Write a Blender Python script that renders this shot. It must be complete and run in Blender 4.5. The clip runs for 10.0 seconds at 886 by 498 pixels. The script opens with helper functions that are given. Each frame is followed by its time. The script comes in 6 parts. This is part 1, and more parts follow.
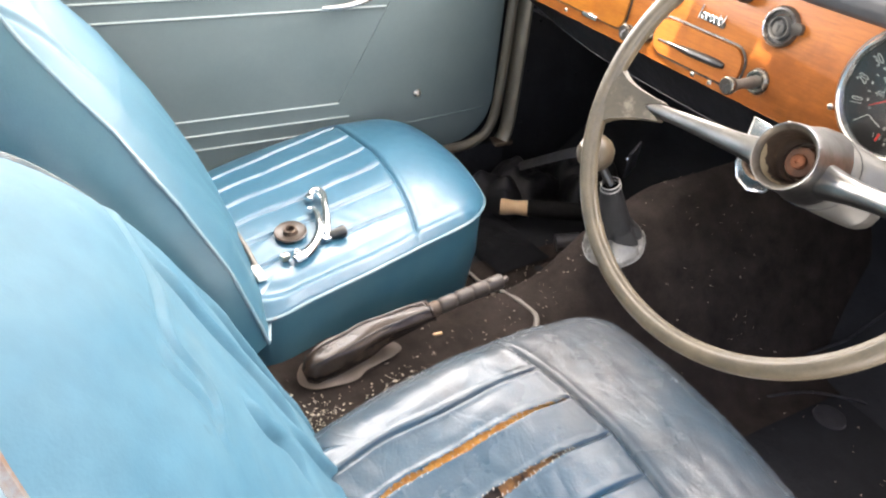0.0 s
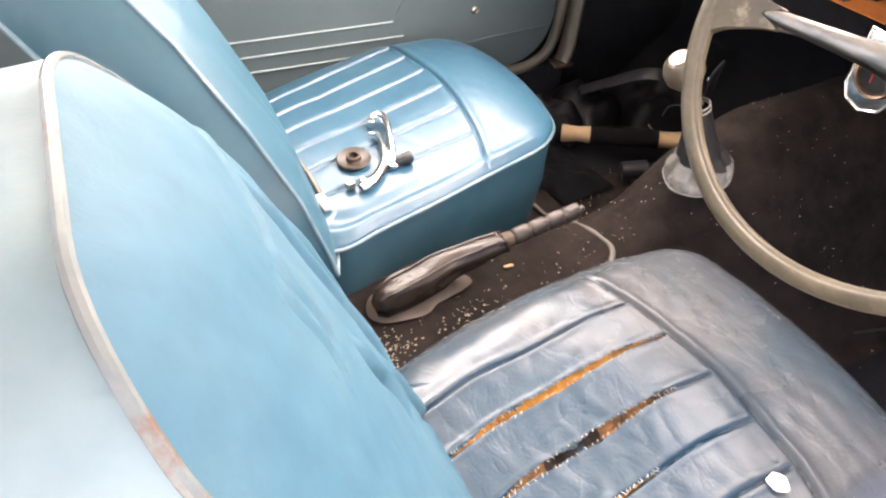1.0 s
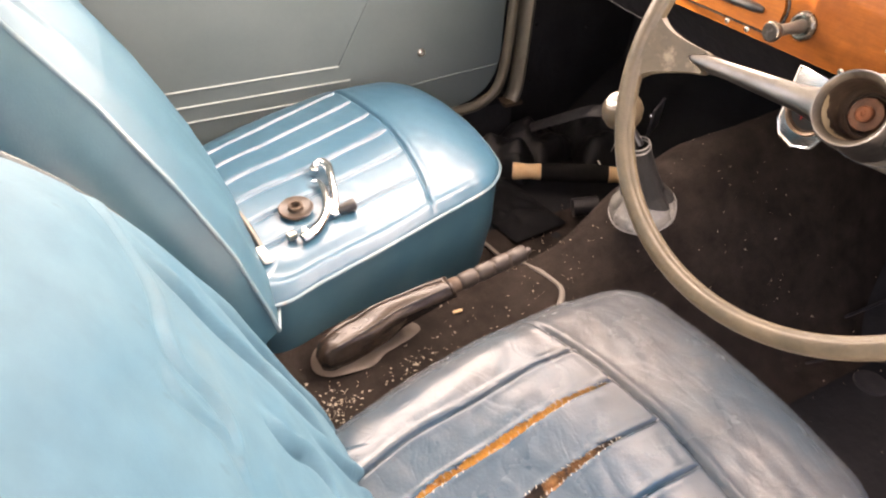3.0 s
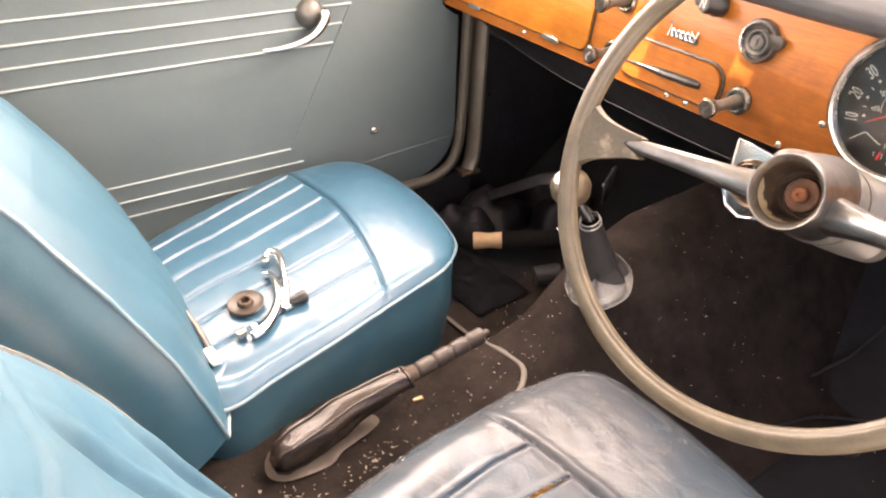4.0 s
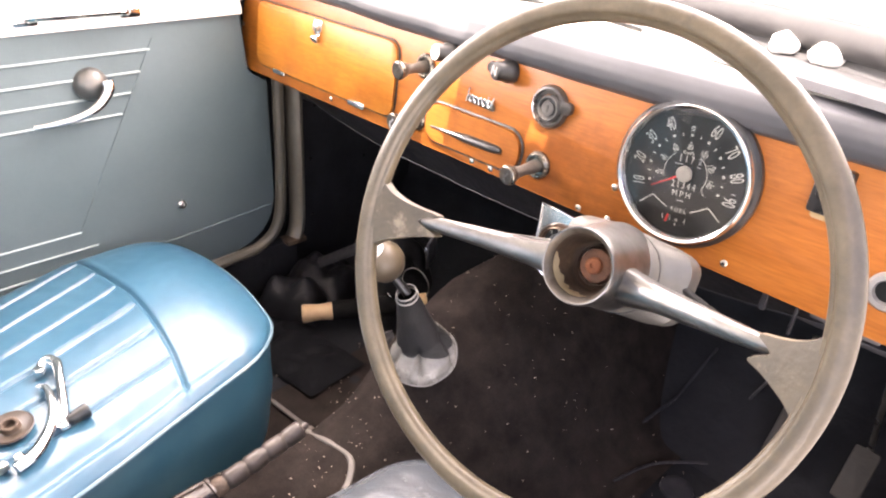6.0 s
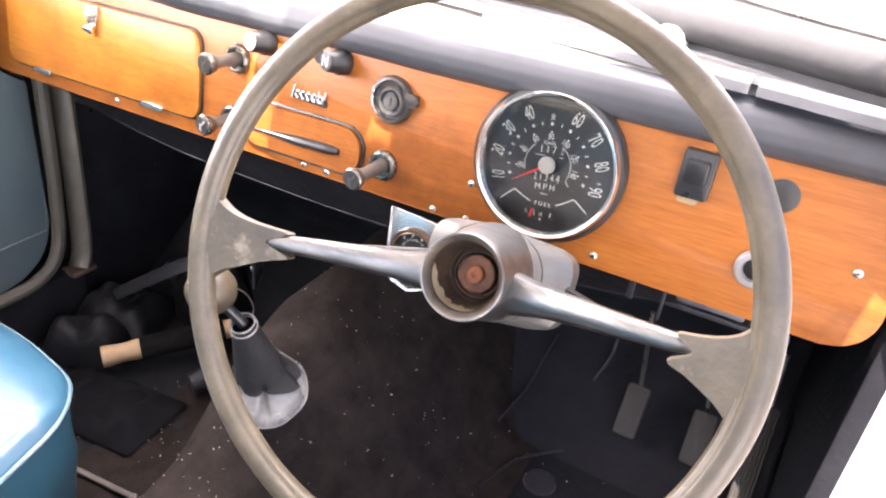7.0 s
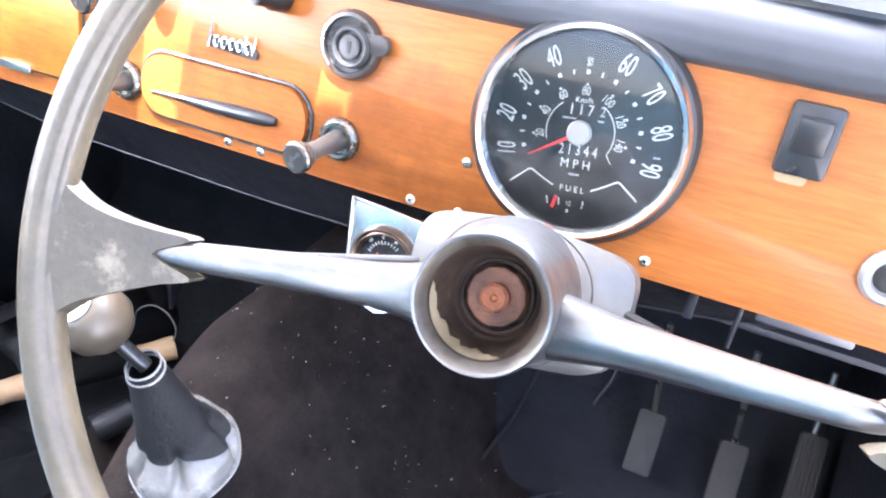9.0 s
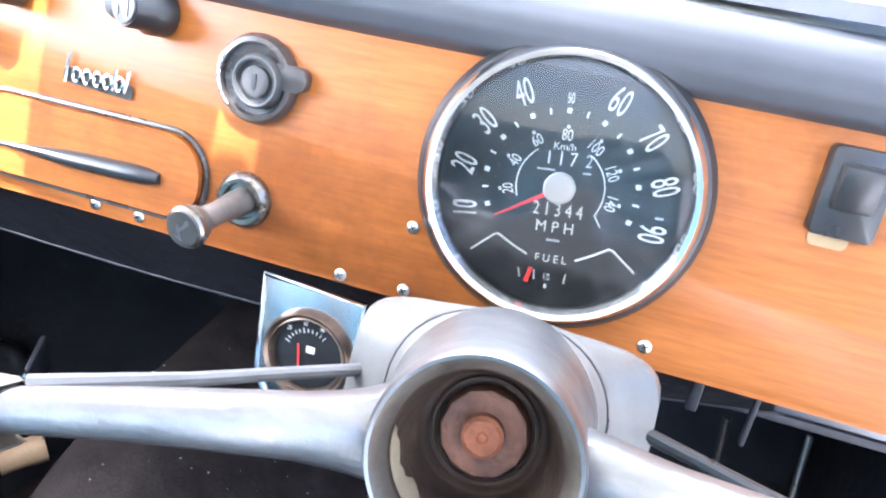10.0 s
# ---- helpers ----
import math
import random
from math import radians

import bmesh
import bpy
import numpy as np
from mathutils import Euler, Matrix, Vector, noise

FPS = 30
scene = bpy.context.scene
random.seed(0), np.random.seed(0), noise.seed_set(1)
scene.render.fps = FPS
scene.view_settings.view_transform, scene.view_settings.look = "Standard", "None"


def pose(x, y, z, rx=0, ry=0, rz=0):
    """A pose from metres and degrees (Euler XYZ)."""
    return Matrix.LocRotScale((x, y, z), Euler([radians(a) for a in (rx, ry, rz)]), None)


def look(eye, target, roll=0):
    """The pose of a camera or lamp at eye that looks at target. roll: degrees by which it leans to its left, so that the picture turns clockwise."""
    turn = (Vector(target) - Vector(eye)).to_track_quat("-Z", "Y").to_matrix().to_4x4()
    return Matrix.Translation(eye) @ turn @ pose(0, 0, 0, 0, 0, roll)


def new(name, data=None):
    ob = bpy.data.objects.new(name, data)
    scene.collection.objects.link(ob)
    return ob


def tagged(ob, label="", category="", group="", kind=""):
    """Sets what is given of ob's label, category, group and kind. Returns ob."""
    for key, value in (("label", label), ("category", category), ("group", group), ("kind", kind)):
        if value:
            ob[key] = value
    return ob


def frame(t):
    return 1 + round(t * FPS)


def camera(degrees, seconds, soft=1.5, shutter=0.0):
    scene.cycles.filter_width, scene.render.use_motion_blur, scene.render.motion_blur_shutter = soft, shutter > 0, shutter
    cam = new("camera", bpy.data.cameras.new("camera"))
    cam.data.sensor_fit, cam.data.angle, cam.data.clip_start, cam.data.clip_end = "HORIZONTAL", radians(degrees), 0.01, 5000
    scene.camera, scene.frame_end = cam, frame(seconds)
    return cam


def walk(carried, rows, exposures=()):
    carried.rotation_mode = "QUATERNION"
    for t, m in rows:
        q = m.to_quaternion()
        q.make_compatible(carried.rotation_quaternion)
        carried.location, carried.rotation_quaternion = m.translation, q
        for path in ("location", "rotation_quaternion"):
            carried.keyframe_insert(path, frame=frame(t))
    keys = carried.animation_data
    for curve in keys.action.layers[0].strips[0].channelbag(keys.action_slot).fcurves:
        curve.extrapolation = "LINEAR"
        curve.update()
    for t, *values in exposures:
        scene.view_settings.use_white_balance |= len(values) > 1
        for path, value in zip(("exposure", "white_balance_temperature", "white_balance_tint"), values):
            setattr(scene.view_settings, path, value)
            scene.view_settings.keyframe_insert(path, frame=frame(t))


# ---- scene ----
cam = camera(65.63, 10.0, soft=2.2)
PATH = [
    (0, (0.6174, 0.1373, 0.8434), (-0.7965, 0.9734, -0.2975), 5.47),
    (0.5, (0.5651, 0.1058, 0.8306), (-0.7894, 0.9334, -0.3861), 5.90),
    (1, (0.5574, 0.1052, 0.8049), (-0.7790, 0.8267, -0.4964), 4.14),
    (1.5, (0.5696, 0.1220, 0.7895), (-0.7034, 0.8112, -0.5906), 3.44),
    (2, (0.5735, 0.1210, 0.7886), (-0.6773, 0.7948, -0.6190), 3.00),
    (2.5, (0.5639, 0.1349, 0.7980), (-0.7313, 0.8525, -0.5465), 3.11),
    (3, (0.5523, 0.1447, 0.8141), (-0.7995, 0.9609, -0.4133), 3.81),
    (3.2, (0.5443, 0.1610, 0.8195), (-0.8249, 0.9851, -0.3831), 2.43),
    (4.3, (0.5337, 0.1926, 0.8502), (-0.8678, 1.1377, -0.2188), 1.94),
    (4.5, (0.5321, 0.1931, 0.8542), (-0.8634, 1.1710, -0.1929), 2.21),
    (5, (0.5328, 0.2265, 0.8715), (-0.8172, 1.2843, -0.1575), 1.95),
    (5.5, (0.5369, 0.2447, 0.8710), (-0.7699, 1.3790, -0.1318), 2.64),
    (6, (0.5203, 0.2821, 0.8496), (-0.6930, 1.5371, -0.1266), 3.87),
    (6.2, (0.5004, 0.3106, 0.8417), (-0.5742, 1.6868, -0.1336), 3.67),
    (7.3, (0.4100, 0.3124, 0.8117), (-0.3194, 1.9264, -0.1173), 7.91),
    (7.5, (0.3972, 0.3049, 0.8075), (-0.3554, 1.9088, -0.1205), 7.86),
    (8, (0.3754, 0.3174, 0.7995), (-0.3652, 1.9019, -0.1705), 7.32),
    (8.5, (0.3620, 0.3576, 0.7784), (-0.2464, 2.0151, -0.1609), 9.73),
    (9, (0.3347, 0.4566, 0.7314), (-0.2785, 2.1219, -0.1910), 8.46),
    (9.5, (0.3122, 0.5071, 0.6986), (-0.2091, 2.2409, -0.1512), 9.88),
    (10, (0.2818, 0.5469, 0.7043), (-0.1274, 2.3415, -0.0780), 9.54),
]
EXPOSURE = [(0.0, 2.26, 7050, 15), (1.0, 2.32, 7600, 22), (2.5, 2.18, 8550, 27), (3.0, 2.30, 8800, 28), (3.2, 2.32, 8850, 28), (5.0, 2.48, 8000, 27), (7.3, 2.62, 6450, 23), (8.5, 3.14, 5650, 19), (9.5, 3.24, 5600, 18), (10.0, 3.04, 5450, 15)]
walk(cam, [(t, look(eye, target, roll)) for t, eye, target, roll in PATH], EXPOSURE)

# ---- light and world ----
SUN_DIR = Vector((-0.10, 0.42, -0.90)).normalized()
world = bpy.data.worlds.new("sky_world")
scene.world = world
world.use_nodes = True
wn = world.node_tree.nodes
wn.clear()
w_out = wn.new("ShaderNodeOutputWorld")
w_bg = wn.new("ShaderNodeBackground")
w_sky = wn.new("ShaderNodeTexSky")
w_sky.sky_type = "NISHITA"
w_sky.sun_disc = False
w_sky.sun_elevation = math.asin(-SUN_DIR.z)
w_sky.sun_rotation = math.atan2(-SUN_DIR.x, -SUN_DIR.y)
w_sky.air_density, w_sky.dust_density = 1.0, 2.5
w_bg.inputs["Strength"].default_value = 0.15
world.node_tree.links.new(w_sky.outputs[0], w_bg.inputs["Color"])
world.node_tree.links.new(w_bg.outputs[0], w_out.inputs["Surface"])
sun_data = bpy.data.lights.new("sun", "SUN")
sun_data.energy, sun_data.angle, sun_data.color = 5.0, radians(0.5), (1.0, 0.95, 0.87)
sun = new("sun", sun_data)
sun.matrix_world = look((0, 0, 5), Vector((0, 0, 5)) + SUN_DIR)


def opening_light(name, at, toward, w, h, watts, colour=(1.0, 0.985, 0.96)):
    """An area lamp added at one of the car's openings for light from outside."""
    d = bpy.data.lights.new(name, "AREA")
    d.shape, d.size, d.size_y, d.energy, d.color = "RECTANGLE", w, h, watts, colour
    ob = new(name, d)
    ob.matrix_world = look(at, Vector(at) + Vector(toward))
    return ob


opening_light("windscreen_sky", (0, 0.98, 0.97), (0, -0.77, -0.64), 1.0, 0.40, 6.6)
opening_light("passenger_window_sky", (-0.66, 0.46, 0.885), (1, -0.1, -0.15), 0.95, 0.40, 6.2)
# low fill lamp added outside the driver's doorway for light off the ground
opening_light("driver_door_sky", (0.95, 0.0, 0.36), (-1, -0.55, 0.12), 0.95, 0.48, 3.4)


# ---- materials ----
def surface(name, c1, c2, scale=20.0, rough=0.5, rough_var=0.1, metal=0.0, bump=0.0, bump_scale=200.0, stretch=(1, 1, 1),
            spots=None, spot_scale=6.0, spot_at=0.62, spot_soft=0.12, coat=0.0, fine=None, island=0.0, sheen=0.0, distance=0.001, spec=0.5,
            swell=0.6, crease=None, scuff=None, patch=None):
    """Two colours mixed by noise, optional worn spots, grain in the relief, uneven gloss."""
    m = bpy.data.materials.new(name)
    m.use_nodes = True
    n, l = m.node_tree.nodes, m.node_tree.links
    b = n["Principled BSDF"]
    tc = n.new("ShaderNodeTexCoord")
    mp = n.new("ShaderNodeMapping")
    mp.inputs["Scale"].default_value = stretch
    l.new(tc.outputs["Object"], mp.inputs["Vector"])
    no = n.new("ShaderNodeTexNoise")
    no.inputs["Scale"].default_value, no.inputs["Detail"].default_value = scale, 8
    no.inputs["Roughness"].default_value = 0.62
    l.new(mp.outputs[0], no.inputs["Vector"])
    ramp = n.new("ShaderNodeMapRange")
    ramp.inputs[1].default_value, ramp.inputs[2].default_value = 0.32, 0.68
    l.new(no.outputs["Fac"], ramp.inputs[0])
    mix = n.new("ShaderNodeMix")
    mix.data_type = "RGBA"
    mix.inputs["A"].default_value, mix.inputs["B"].default_value = (*c1, 1), (*c2, 1)
    l.new(ramp.outputs[0], mix.inputs["Factor"])
    col = mix.outputs["Result"]
    if fine:
        f = n.new("ShaderNodeTexNoise")
        f.inputs["Scale"].default_value, f.inputs["Detail"].default_value = fine[0], 3
        l.new(mp.outputs[0], f.inputs["Vector"])
        fm = n.new("ShaderNodeMix")
        fm.data_type, fm.blend_type = "RGBA", "MULTIPLY"
        fr = n.new("ShaderNodeMapRange")
        fr.inputs[3].default_value, fr.inputs[4].default_value = 1 - fine[1], 1 + fine[1]
        l.new(f.outputs["Fac"], fr.inputs[0])
        fm.inputs["Factor"].default_value = 1
        l.new(col, fm.inputs["A"])
        l.new(fr.outputs[0], fm.inputs["B"])
        col = fm.outputs["Result"]
    if spots:
        s = n.new("ShaderNodeTexNoise")
        s.inputs["Scale"].default_value, s.inputs["Detail"].default_value = spot_scale, 10
        s.inputs["Roughness"].default_value = 0.7
        l.new(tc.outputs["Object"], s.inputs["Vector"])
        sr = n.new("ShaderNodeMapRange")
        sr.inputs[1].default_value, sr.inputs[2].default_value = spot_at, spot_at + spot_soft
        l.new(s.outputs["Fac"], sr.inputs[0])
        sm = n.new("ShaderNodeMix")
        sm.data_type = "RGBA"
        sm.inputs["B"].default_value = (*spots, 1)
        l.new(sr.outputs[0], sm.inputs["Factor"])
        l.new(col, sm.inputs["A"])
        col = sm.outputs["Result"]
    if patch:
        # one large patch, ragged at its edge: its middle, its half-lengths and its colour
        pm = n.new("ShaderNodeMapping")
        pm.vector_type = "TEXTURE"
        pm.inputs["Location"].default_value, pm.inputs["Scale"].default_value = patch[0], patch[1]
        l.new(tc.outputs["Object"], pm.inputs["Vector"])
        ln = n.new("ShaderNodeVectorMath")
        ln.operation = "LENGTH"
        l.new(pm.outputs[0], ln.inputs[0])
        pn = n.new("ShaderNodeTexNoise")
        pn.inputs["Scale"].default_value, pn.inputs["Detail"].default_value = 16, 6
        l.new(tc.outputs["Object"], pn.inputs["Vector"])
        pa = n.new("ShaderNodeMath")
        pa.operation = "ADD"
        l.new(ln.outputs["Value"], pa.inputs[0])
        l.new(pn.outputs["Fac"], pa.inputs[1])
        pr = n.new("ShaderNodeMapRange")
        pr.inputs[1].default_value, pr.inputs[2].default_value, pr.inputs[3].default_value, pr.inputs[4].default_value = 1.1, 1.75, 1.0, 0.0
        l.new(pa.outputs[0], pr.inputs[0])
        px_ = n.new("ShaderNodeMix")
        px_.data_type = "RGBA"
        px_.inputs["B"].default_value = (*patch[2], 1)
        l.new(pr.outputs[0], px_.inputs["Factor"])
        l.new(col, px_.inputs["A"])
        col = px_.outputs["Result"]
    if scuff:
        # short dark rubbed marks: a stretched fine noise, kept to patches by a coarse one
        km_ = n.new("ShaderNodeMapping")
        km_.inputs["Scale"].default_value, km_.inputs["Rotation"].default_value = scuff[2], (0.5, 0.3, 0.7)
        l.new(tc.outputs["Object"], km_.inputs["Vector"])
        masks = []
        for sc, lo, hi, vec in ((scuff[1], 0.66, 0.72, km_.outputs[0]), (9.0, 0.52, 0.62, tc.outputs["Object"])):
            kn = n.new("ShaderNodeTexNoise")
            kn.inputs["Scale"].default_value, kn.inputs["Detail"].default_value = sc, 2
            l.new(vec, kn.inputs["Vector"])
            kr = n.new("ShaderNodeMapRange")
            kr.inputs[1].default_value, kr.inputs[2].default_value = lo, hi
            l.new(kn.outputs["Fac"], kr.inputs[0])
            masks.append(kr.outputs[0])
        both = n.new("ShaderNodeMath")
        both.operation = "MULTIPLY"
        l.new(masks[0], both.inputs[0])
        l.new(masks[1], both.inputs[1])
        sm2 = n.new("ShaderNodeMix")
        sm2.data_type = "RGBA"
        sm2.inputs["B"].default_value = (*scuff[0], 1)
        l.new(both.outputs[0], sm2.inputs["Factor"])
        l.new(col, sm2.inputs["A"])
        col = sm2.outputs["Result"]
    l.new(col, b.inputs["Base Color"])
    rr = n.new("ShaderNodeMapRange")
    rr.inputs[3].default_value, rr.inputs[4].default_value = max(rough - rough_var, 0.02), min(rough + rough_var, 1)
    l.new(no.outputs["Fac"], rr.inputs[0])
    l.new(rr.outputs[0], b.inputs["Roughness"])
    b.inputs["Metallic"].default_value = metal
    b.inputs["Coat Weight"].default_value = coat
    b.inputs["Coat Roughness"].default_value = 0.12
    b.inputs["Sheen Weight"].default_value = sheen
    b.inputs["Specular IOR Level"].default_value = spec
    if bump:
        g = n.new("ShaderNodeTexNoise")
        g.inputs["Scale"].default_value, g.inputs["Detail"].default_value = bump_scale, 4
        l.new(tc.outputs["Object"], g.inputs["Vector"])
        bp = n.new("ShaderNodeBump")
        bp.inputs["Strength"].default_value, bp.inputs["Distance"].default_value = bump, distance
        l.new(g.outputs["Fac"], bp.inputs["Height"])
        bp2 = n.new("ShaderNodeBump")
        bp2.inputs["Strength"].default_value, bp2.inputs["Distance"].default_value = bump * swell, distance * 3
        l.new(no.outputs["Fac"], bp2.inputs["Height"])
        l.new(bp.outputs[0], bp2.inputs["Normal"])
        last = bp2.outputs[0] if swell else bp.outputs[0]
        if crease:
            # fine sharp creases: folded noise, stretched across the wear
            cm = n.new("ShaderNodeMapping")
            cm.inputs["Scale"].default_value = crease[2]
            l.new(tc.outputs["Object"], cm.inputs["Vector"])
            cn = n.new("ShaderNodeTexNoise")
            cn.inputs["Scale"].default_value, cn.inputs["Detail"].default_value, cn.inputs["Distortion"].default_value = crease[0], 3, 1.2
            l.new(cm.outputs[0], cn.inputs["Vector"])
            c0 = n.new("ShaderNodeMath")
            c0.operation = "SUBTRACT"
            c0.inputs[1].default_value = 0.5
            l.new(cn.outputs["Fac"], c0.inputs[0])
            c1_ = n.new("ShaderNodeMath")
            c1_.operation = "ABSOLUTE"
            l.new(c0.outputs[0], c1_.inputs[0])
            cr = n.new("ShaderNodeMapRange")
            cr.inputs[1].default_value, cr.inputs[2].default_value = 0.0, 0.05
            l.new(c1_.outputs[0], cr.inputs[0])
            bp3 = n.new("ShaderNodeBump")
            bp3.inputs["Strength"].default_value, bp3.inputs["Distance"].default_value = crease[1], 0.0012
            l.new(cr.outputs[0], bp3.inputs["Height"])
            l.new(last, bp3.inputs["Normal"])
            last = bp3.outputs[0]
        l.new(last, b.inputs["Normal"])
    return m


def plain(name, c, rough=0.5, metal=0.0):
    return surface(name, c, tuple(v * 0.85 for v in c), 60, rough, 0.06, metal)


BLUE = surface("blue_vinyl", (0.016, 0.068, 0.112), (0.026, 0.086, 0.132), 7, 0.31, 0.05, bump=0.10, bump_scale=620, swell=0,
               spots=(0.036, 0.100, 0.145), spot_scale=3, spot_at=0.45, spot_soft=0.4, fine=(160, 0.07), spec=0.66)
BLUE_BACK = surface("blue_vinyl_backrest", (0.014, 0.060, 0.090), (0.024, 0.078, 0.110), 6, 0.52, 0.07, bump=0.12, bump_scale=560, swell=0,
                    spots=(0.034, 0.092, 0.118), spot_scale=3, spot_at=0.48, spot_soft=0.35, fine=(140, 0.08), spec=0.34)
BLUE_PALE = surface("faded_blue_vinyl", (0.026, 0.080, 0.117), (0.048, 0.106, 0.139), 10, 0.62, 0.10, bump=0.15, bump_scale=420, swell=0,
                    spots=(0.074, 0.105, 0.112), spot_scale=3.4, spot_at=0.52, spot_soft=0.25, fine=(60, 0.16), spec=0.12, crease=(9, 0.10, (1.0, 1.0, 0.6)), scuff=((0.03, 0.07, 0.09), 60, (1.0, 1.0, 0.35)))
BLUE_SIDE = surface("blue_vinyl_side", (0.011, 0.054, 0.080), (0.026, 0.080, 0.106), 10, 0.38, 0.12, bump=0.15, bump_scale=520, swell=0,
                    spots=(0.046, 0.096, 0.112), spot_scale=4, spot_at=0.5, spot_soft=0.35)
BLUE_WORN = surface("worn_blue_vinyl", (0.042, 0.051, 0.059), (0.064, 0.068, 0.073), 6, 0.27, 0.07, bump=0.2, bump_scale=320, swell=0,
                    spots=(0.030, 0.056, 0.076), spot_scale=5, spot_at=0.46, spot_soft=0.3, fine=(150, 0.10), spec=0.42, crease=(11, 0.10, (1.0, 1.8, 1)), scuff=((0.028, 0.038, 0.044), 90, (1.0, 0.4, 1.0)),
                    patch=((0.335, 0.355, 0.30), (0.150, 0.165, 0.20), (0.012, 0.036, 0.058)))
# blue vinyl painted paler, for the glare on the driver seat's outer band
BLUE_BAND_LIT = surface("bleached_blue_vinyl", (0.13, 0.19, 0.21), (0.19, 0.24, 0.25), 7, 0.45, 0.12, bump=0.15, bump_scale=420, swell=0,
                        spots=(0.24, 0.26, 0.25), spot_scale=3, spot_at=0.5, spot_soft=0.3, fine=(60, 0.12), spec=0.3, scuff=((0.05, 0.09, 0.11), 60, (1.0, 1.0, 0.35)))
PIPING_WORN = surface("worn_piping_vinyl", (0.085, 0.108, 0.115), (0.14, 0.15, 0.148), 30, 0.24, 0.08, spots=(0.12, 0.075, 0.055), spot_scale=22, spot_at=0.52)
PIPING = surface("piping_vinyl", (0.08, 0.15, 0.19), (0.14, 0.19, 0.21), 30, 0.25, 0.08, spots=(0.2, 0.16, 0.13), spot_scale=20, spot_at=0.62)
FOAM = surface("torn_foam", (0.50, 0.24, 0.045), (0.36, 0.15, 0.03), 60, 0.95, 0.05, bump=1, bump_scale=500, spots=(0.10, 0.045, 0.02), spot_scale=60, spot_at=0.6)
FOAM_BROWN = surface("brown_foam", (0.30, 0.15, 0.055), (0.16, 0.075, 0.03), 70, 0.95, 0.05, bump=1, bump_scale=500, spots=(0.05, 0.03, 0.02), spot_scale=50, spot_at=0.5)
THREAD = plain("pale_backing", (0.5, 0.45, 0.38), 0.9)
DOOR_VINYL = surface("door_vinyl", (0.074, 0.102, 0.109), (0.090, 0.118, 0.126), 4, 0.5, 0.06, bump=0.25, bump_scale=500, fine=(140, 0.04), spec=0.25,
                     spots=(0.066, 0.096, 0.108), spot_scale=3, spot_at=0.6)
BEAD = plain("welt_vinyl", (0.30, 0.36, 0.36), 0.4)
WHITE_PAINT = surface("white_paint", (0.78, 0.77, 0.72), (0.72, 0.71, 0.66), 5, 0.35, 0.08, coat=0.2)
CARPET = surface("carpet", (0.017, 0.0132, 0.0118), (0.036, 0.0280, 0.0245), 24, 1.0, 0.0, bump=1.0, bump_scale=900, fine=(700, 0.5), distance=0.003, spec=0.08)
FLOOR_BLACK = surface("floor_black", (0.0085, 0.0088, 0.0105), (0.0160, 0.0165, 0.0190), 18, 0.8, 0.15, bump=0.6, bump_scale=90, distance=0.002, spec=0.12)
BLACK_SHEET = surface("black_sheet", (0.016, 0.016, 0.019), (0.030, 0.030, 0.034), 20, 0.40, 0.12, spec=0.3, bump=0.4, bump_scale=60, distance=0.003)
BLACK_PAD = surface("black_pad", (0.034, 0.036, 0.041), (0.054, 0.057, 0.064), 10, 0.5, 0.08)
BLACK_PLASTIC = surface("black_plastic", (0.012, 0.012, 0.012), (0.02, 0.02, 0.02), 40, 0.3, 0.1)
RUBBER = surface("rubber", (0.03, 0.03, 0.03), (0.06, 0.058, 0.055), 30, 0.65, 0.15, bump=0.4, bump_scale=150)
PEDAL = surface("pedal_rubber", (0.020, 0.0175, 0.0145), (0.032, 0.028, 0.024), 60, 0.75, 0.1, bump=0.4, bump_scale=300)
CHROME = surface("chrome", (0.75, 0.75, 0.75), (0.68, 0.68, 0.67), 40, 0.12, 0.06, 1.0)
DULL_CHROME = surface("dull_chrome", (0.55, 0.53, 0.49), (0.42, 0.39, 0.34), 60, 0.3, 0.12, 1.0, spots=(0.16, 0.12, 0.09), spot_scale=60, spot_at=0.62)
ALLOY = surface("brushed_alloy", (0.25, 0.246, 0.240), (0.155, 0.152, 0.148), 24, 0.33, 0.08, 1.0, stretch=(1, 3, 3), bump=0.15, bump_scale=300)
COWL_PAINT = surface("cowl_metal_paint", (0.115, 0.110, 0.100), (0.070, 0.067, 0.060), 26, 0.40, 0.12, 0.3, bump=0.12, bump_scale=300)
RIM = surface("rim_plastic", (0.049, 0.040, 0.026), (0.088, 0.070, 0.045), 34, 0.36, 0.12, bump=0.35, bump_scale=240,
              spots=(0.046, 0.038, 0.028), spot_scale=70, spot_at=0.60, spot_soft=0.12, fine=(300, 0.2))
NUT_RUST = surface("rusty_nut", (0.185, 0.078, 0.040), (0.075, 0.038, 0.025), 70, 0.6, 0.15, 0.2, bump=0.8, bump_scale=400, fine=(260, 0.25))
BORE_WALL = surface("stained_bore_wall", (0.060, 0.040, 0.026), (0.014, 0.010, 0.008), 40, 0.40, 0.12, 0.2, bump=0.5, bump_scale=200, spots=(0.20, 0.15, 0.095), spot_scale=38, spot_at=0.58, spot_soft=0.08)
LIP_WORN = surface("worn_hub_lip", (0.20, 0.18, 0.15), (0.08, 0.062, 0.046), 34, 0.38, 0.1, 0.7, bump=0.2, bump_scale=250, spots=(0.07, 0.045, 0.03), spot_scale=45, spot_at=0.6, spot_soft=0.06)
# cream for the stained bore wall, pale where it catches light
BORE_LIT = surface("cream_paint_crust", (0.52, 0.44, 0.30), (0.34, 0.27, 0.16), 60, 0.5, 0.1, bump=0.5, bump_scale=240)
